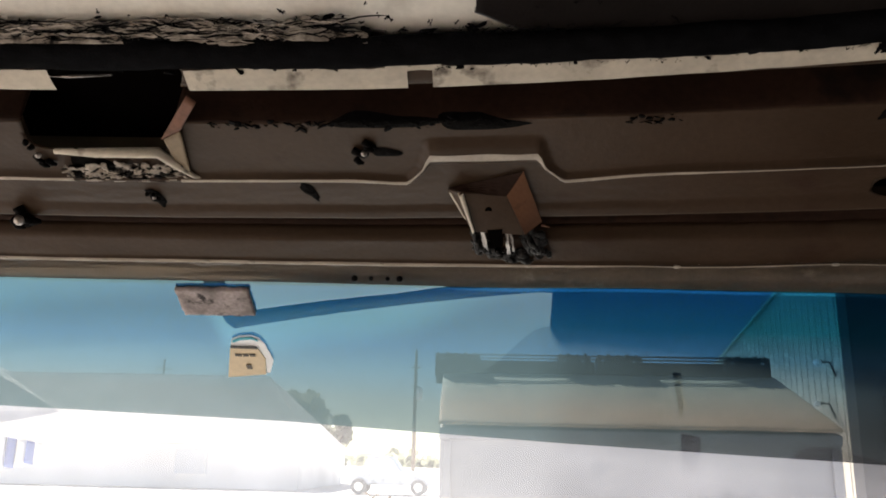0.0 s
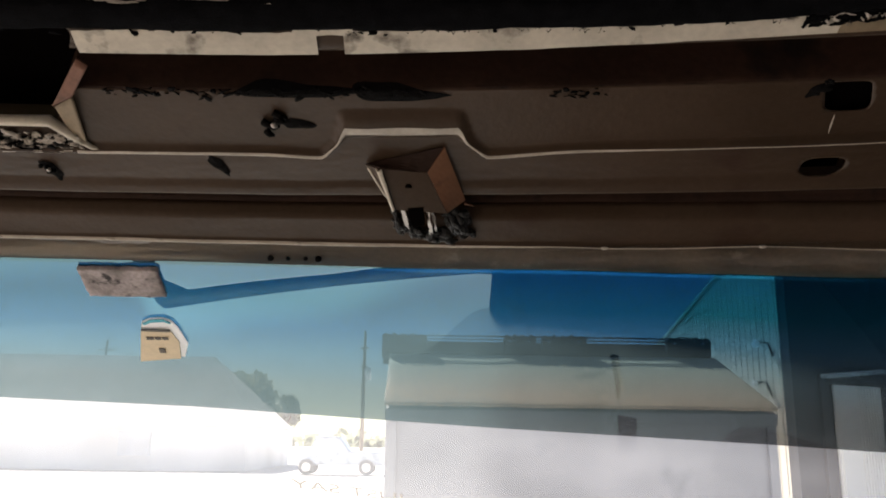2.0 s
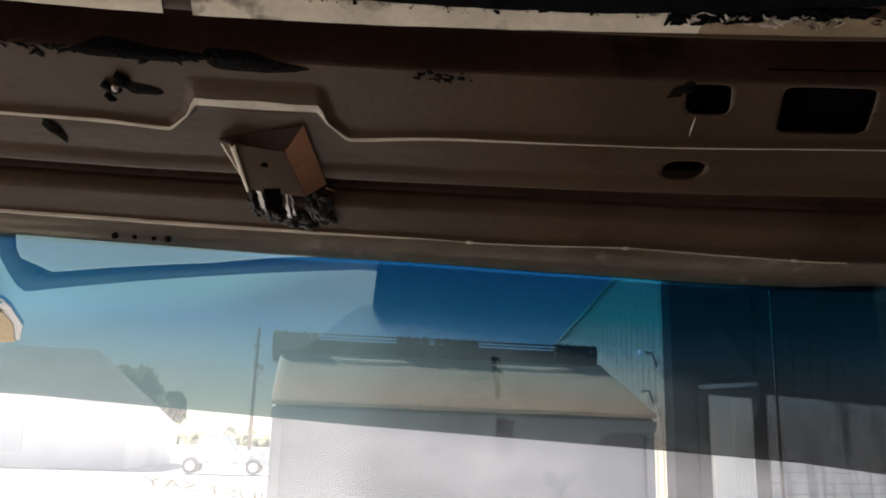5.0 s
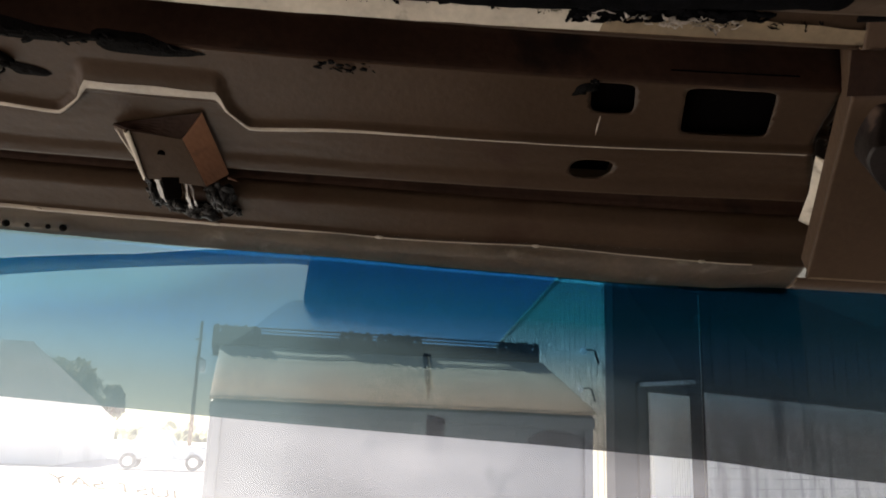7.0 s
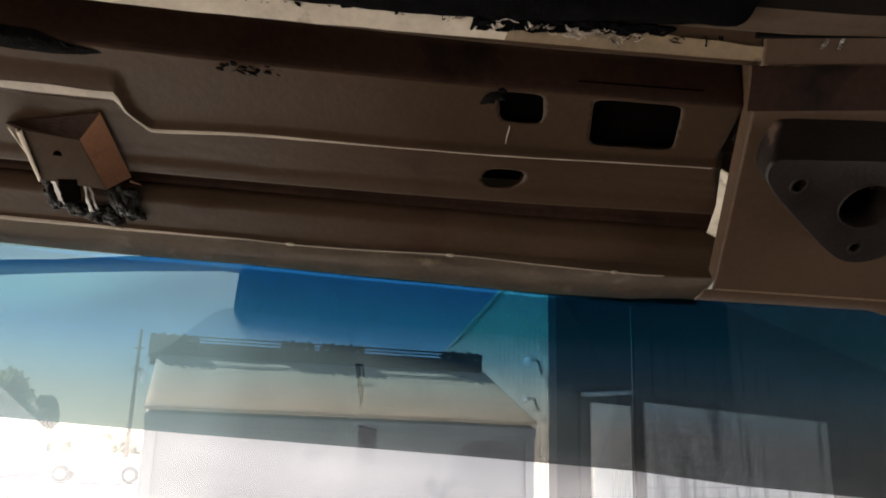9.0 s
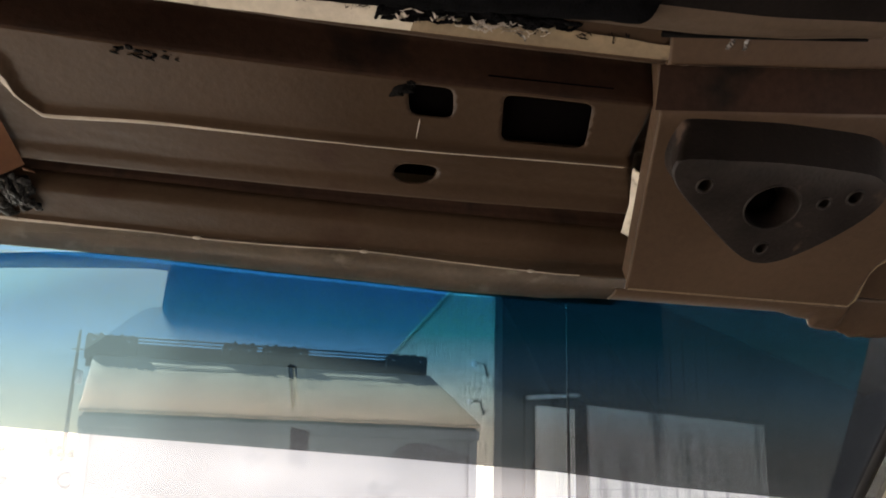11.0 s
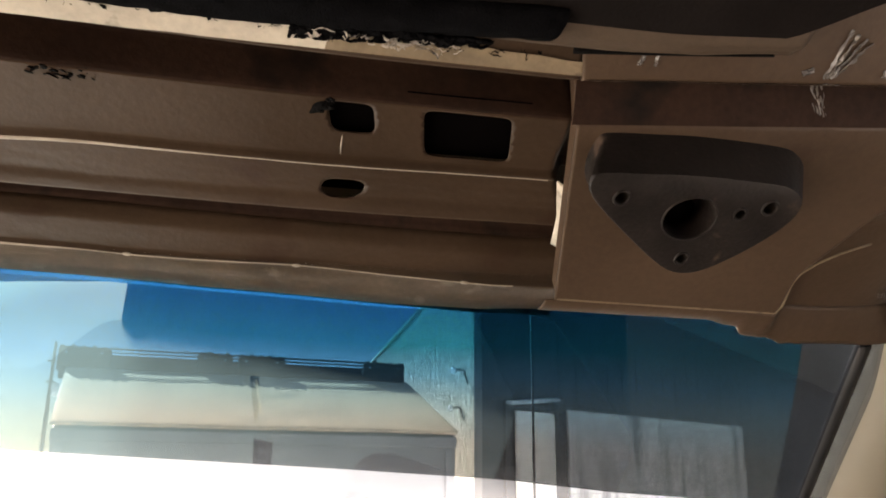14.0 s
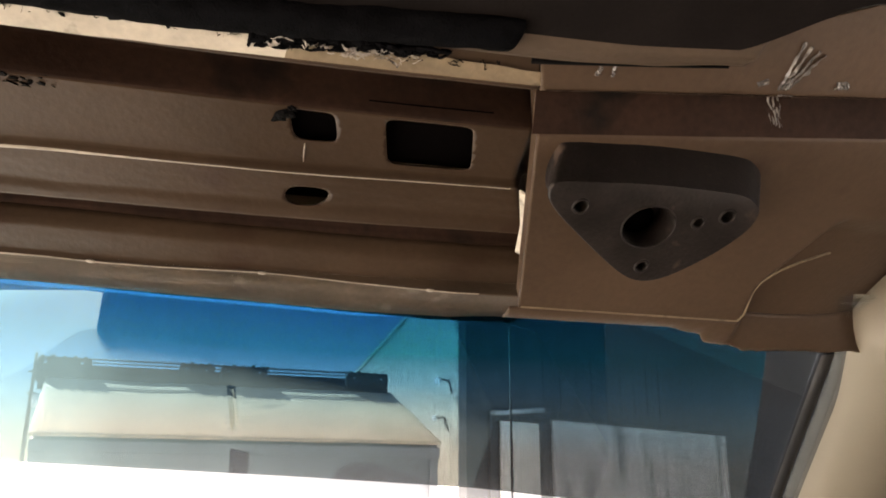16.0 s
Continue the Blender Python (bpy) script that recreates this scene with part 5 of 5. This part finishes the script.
def tree(x, y, h, r, seed):
    rnd = random.Random(seed)
    ob = thing("tree", (x, y, 0), "broad leafy green tree behind the yard", "tree", "trees behind the yard")
    bm = bmesh.new()
    tube(bm, [(x, y, 0), (x + 0.1, y, h * 0.3), (x - 0.1, y + 0.1, h * 0.6), (x, y, h * 0.85)], [0.28, 0.2, 0.13, 0.04], 8)
    for k in range(7):
        a, z = rnd.uniform(0, 6.28), h * rnd.uniform(0.35, 0.65)
        tube(bm, [(x, y, z), (x + math.cos(a) * r * 0.4, y + math.sin(a) * r * 0.4, z + h * 0.12), (x + math.cos(a) * r * 0.8, y + math.sin(a) * r * 0.8, z + h * 0.2)], [0.1, 0.06, 0.02], 6)
    part("trunk", bm, M_BARK, ob)
    vv, ff = [], []
    centres = [(rnd.gauss(0, 0.42), rnd.gauss(0, 0.42), rnd.uniform(-0.5, 1)) for _ in range(22)]
    for c in centres:
        cr = r * rnd.uniform(0.28, 0.45)
        for _ in range(150):
            d = Vector((rnd.gauss(0, 1), rnd.gauss(0, 1), rnd.gauss(0, 1))).normalized() * cr * rnd.uniform(0.6, 1.05)
            q = Vector((x + c[0] * r, y + c[1] * r, h * 0.68 + c[2] * h * 0.25)) + d
            s = rnd.uniform(0.10, 0.22)
            e1 = Vector((rnd.gauss(0, 1), rnd.gauss(0, 1), rnd.gauss(0, 1))).normalized() * s
            e2 = e1.orthogonal().normalized() * s * 0.6
            k = len(vv)
            vv += [q - e1, q + e2, q + e1, q - e2]
            ff.append((k, k + 1, k + 2, k + 3))
    me = bpy.data.meshes.new("crown")
    me.from_pydata([tuple(q) for q in vv], [], ff)
    me.materials.append(M_LEAF)
    cr = new("crown", me)
    cr.parent, cr.matrix_parent_inverse = ob, ob.matrix_basis.inverted()


tree(-13.9, 62, 6.3, 2.3, 1)
tree(-10.9, 64, 5.0, 0.9, 2)


def pole(x, y, h, arms):
    ob = thing("utility_pole", (x, y, 0), "weathered wooden utility pole with transformer", "pole", "utility poles")
    bm = bmesh.new()
    tube(bm, [(x, y, 0), (x, y, h)], [0.16, 0.11], 10)
    part("post", bm, M_POLE, ob)
    for z, w in arms:
        bm = bmesh.new()
        box(bm, (x - w, y - 0.12, z - 0.06), (x + w, y - 0.02, z + 0.06))
        part("crossarm", bm, M_POLE, ob, smooth=False)
    bm = bmesh.new()
    bmesh.ops.create_cone(bm, segments=14, radius1=0.24, radius2=0.24, depth=0.9, cap_ends=True, matrix=Matrix.Translation((x + 0.32, y - 0.1, h - 3.2)))
    part("transformer", bm, M_LAMP, ob)


pole(-4.87, 60, 9.6, ((h0, w0) for h0, w0 in ((8.3, 0.35), (6.9, 0.3))))
pole(-31.9, 80, 11.0, ((h0, w0) for h0, w0 in ((10.0, 0.9), (9.0, 0.7))))

# parked pickup across the yard
truck = thing("parked_pickup", (-4.3, 40, 0), "blue-grey pickup parked across the yard", "truck")
bm = bmesh.new()
prism(bm, [(-6.6, 39.2, 0.45), (-2.0, 39.2, 0.45), (-2.0, 39.2, 1.05), (-3.7, 39.2, 1.1), (-4.2, 39.2, 1.75), (-5.3, 39.2, 1.77), (-5.6, 39.2, 1.12), (-6.6, 39.2, 1.08)], (0, 1.7, 0))
bevel(part("body", bm, M_TRUCK, truck, smooth=False), 0.06, 2)
bm = bmesh.new()
prism(bm, [(-3.85, 39.17, 1.14), (-4.28, 39.17, 1.66), (-5.2, 39.17, 1.68), (-5.4, 39.17, 1.14)], (0, 0.05, 0))
part("side_window", bm, M_WINDOW, truck, smooth=False)
for x in (-5.7, -2.9):
    for y in (39.15, 40.75):
        bm = bmesh.new()
        bmesh.ops.create_cone(bm, segments=20, radius1=0.36, radius2=0.36, depth=0.24, cap_ends=True, matrix=Matrix.Translation((x, y, 0.36)) @ Matrix.Rotation(radians(90), 4, "X"))
        w = part("wheel", bm, M_TYRE, truck, smooth=False)
        bm = bmesh.new()
        bmesh.ops.create_cone(bm, segments=20, radius1=0.2, radius2=0.2, depth=0.28, cap_ends=True, matrix=Matrix.Translation((x, y, 0.36)) @ Matrix.Rotation(radians(90), 4, "X"))
        part("rim", bm, M_CHROME, w, smooth=False)

# far tree line closing the horizon
rnd = random.Random(11)
vv, ff = [], []
for _ in range(9000):
    a = rnd.uniform(0, 2 * math.pi)
    r = rnd.uniform(240, 260)
    z = abs(rnd.gauss(0, 1.8)) * (0.8 + 0.5 * math.sin(a * 9) * math.sin(a * 23))
    q = Vector((r * math.cos(a), r * math.sin(a), z))
    e1 = Vector((rnd.gauss(0, 1), rnd.gauss(0, 1), rnd.gauss(0, 1))).normalized() * 1.6
    e2 = e1.orthogonal().normalized() * 1.2
    k = len(vv)
    vv += [q - e1, q + e2, q + e1, q - e2]
    ff.append((k, k + 1, k + 2, k + 3))
me = bpy.data.meshes.new("far_trees")
me.from_pydata([tuple(q) for q in vv], [], ff)
me.materials.append(M_LEAF)
tagged(new("far_trees", me), "distant hazy line of trees", "trees", kind="stuff")


# ---- stickers on the glass ----
sticker = thing("inspection_sticker", (-0.165, 0.6, 1.58), "arched tan inspection sticker with white rim on the windscreen", "sticker")


def patch(name, f, us, vs, material, parent, label="", t=0.0006):
    return thick(part(name, sheet(f, us, vs), material, parent, label), t, 0)


M_STICK = mat("sticker_back", (0.62, 0.5, 0.34), 0.7, 0, 0.1, 90, 500, 0.0)
M_STICKW = mat("sticker_rim", (0.8, 0.82, 0.84), 0.6, 0, 0.05, 90, 500, 0.0)
M_STICKB = mat("sticker_blue", (0.03, 0.33, 0.42), 0.6, 0, 0.1, 90, 500, 0.0)
M_INK = mat("dark_ink", (0.08, 0.07, 0.06), 0.7, 0, 0.2, 200, 900, 0.0)


def glass_shape(name, outline, lift, material, parent, label=""):
    """A thin cut-out of outline points (x, p) on the inside of the glass."""
    bm = bmesh.new()
    a = [bm.verts.new(on_glass(x, p, lift)) for x, p in outline]
    b = [bm.verts.new(on_glass(x, p, lift + 0.0005)) for x, p in outline]
    n = len(a)
    bm.faces.new(a), bm.faces.new(b[::-1])
    for k in range(n):
        bm.faces.new((a[k], b[k], b[(k + 1) % n], a[(k + 1) % n]))
    bmesh.ops.recalc_face_normals(bm, faces=bm.faces)
    return part(name, bm, material, parent, label, False)


glass_shape("rim", [(-0.1752, 0.5745), (-0.1722, 0.5670), (-0.1660, 0.5635), (-0.1571, 0.5627), (-0.1520, 0.5655), (-0.1490, 0.5720), (-0.1462, 0.5900), (-0.1520, 0.6048), (-0.1545, 0.6045), (-0.1518, 0.5879), (-0.1552, 0.5755)], 0.0036, M_STICKW, sticker, "white sticker rim")
glass_shape("blue_band", [(-0.1722, 0.5680), (-0.1660, 0.5645), (-0.1571, 0.5637), (-0.1525, 0.5670), (-0.1530, 0.5685), (-0.1575, 0.5662), (-0.1660, 0.5672), (-0.1715, 0.5700)], 0.0045, M_STICKB, sticker)
glass_shape("face", [(-0.1752, 0.5745), (-0.1552, 0.5755), (-0.1518, 0.5879), (-0.1552, 0.6060), (-0.1855, 0.6100)], 0.0042, M_STICK, sticker, "tan sticker face")
glass_shape("header_bar", [(-0.1748, 0.5735), (-0.1552, 0.5742), (-0.1550, 0.5762), (-0.1752, 0.5755)], 0.0050, M_INK, sticker)
for x0, x1, p0, p1 in ((-0.1735, -0.1685, 0.582, 0.5845), (-0.1675, -0.1635, 0.582, 0.5845), (-0.1625, -0.1585, 0.582, 0.5845), (-0.1680, -0.1640, 0.594, 0.599)):
    glass_shape("print_bar", [(x0, p0), (x1, p0), (x1, p1), (x0, p1)], 0.0050, M_INK, sticker)

# lettering on the outside of the glass, reading from the street
lettering = thing("glass_lettering", (-0.05, 0.82, 1.46), "brown lettering on the windscreen, reversed from inside", "lettering")
curve = bpy.data.curves.new("letters", "FONT")
curve.body, curve.size, curve.extrude = "JUST SAY", 1.0, 0.01
tmp = new("letters_source", curve)
bpy.context.view_layer.update()
me = bpy.data.meshes.new_from_object(tmp.evaluated_get(bpy.context.evaluated_depsgraph_get()))
bpy.data.objects.remove(tmp)
w = max(v.co.x for v in me.vertices)
for v in me.vertices:
    k = v.co.x / w
    q = on_glass(0.004 - 0.108 * k, 0.8445 - 0.0265 * k - v.co.y * 0.024, -0.0085 - v.co.z * 0.02)
    v.co = q
me.materials.append(mat("brown_lettering", (0.2, 0.14, 0.08), 0.6, 0, 0.1, 90, 500, 0.0))
me.name = "letters"
ob = new("letters", me)
ob.parent, ob.matrix_parent_inverse = lettering, lettering.matrix_basis.inverted()

M_PAD = mat("pinkish_pad", (0.27, 0.23, 0.225), 0.8, 0, 0.4, 90, 400, 0.3, 0.3, (0.03, 0.026, 0.026), 130, 0.57)
pad = thing("mirror_pad", (-0.17, 0.53, 1.61), "grubby pinkish-grey mirror pad glued to the glass", "pad")
bm = sheet(lambda u, v: on_glass(-0.1985 + 0.0500 * u + 0.001 * noise.noise((u * 6, v * 6, 0)), 0.5165 + 0.0245 * v + 0.0012 * noise.noise((u * 7, v * 4, 3)), 0.0055), span(0, 1, 24), span(0, 1, 14))
thick(part("pad", bm, M_PAD, pad), 0.004, 1)
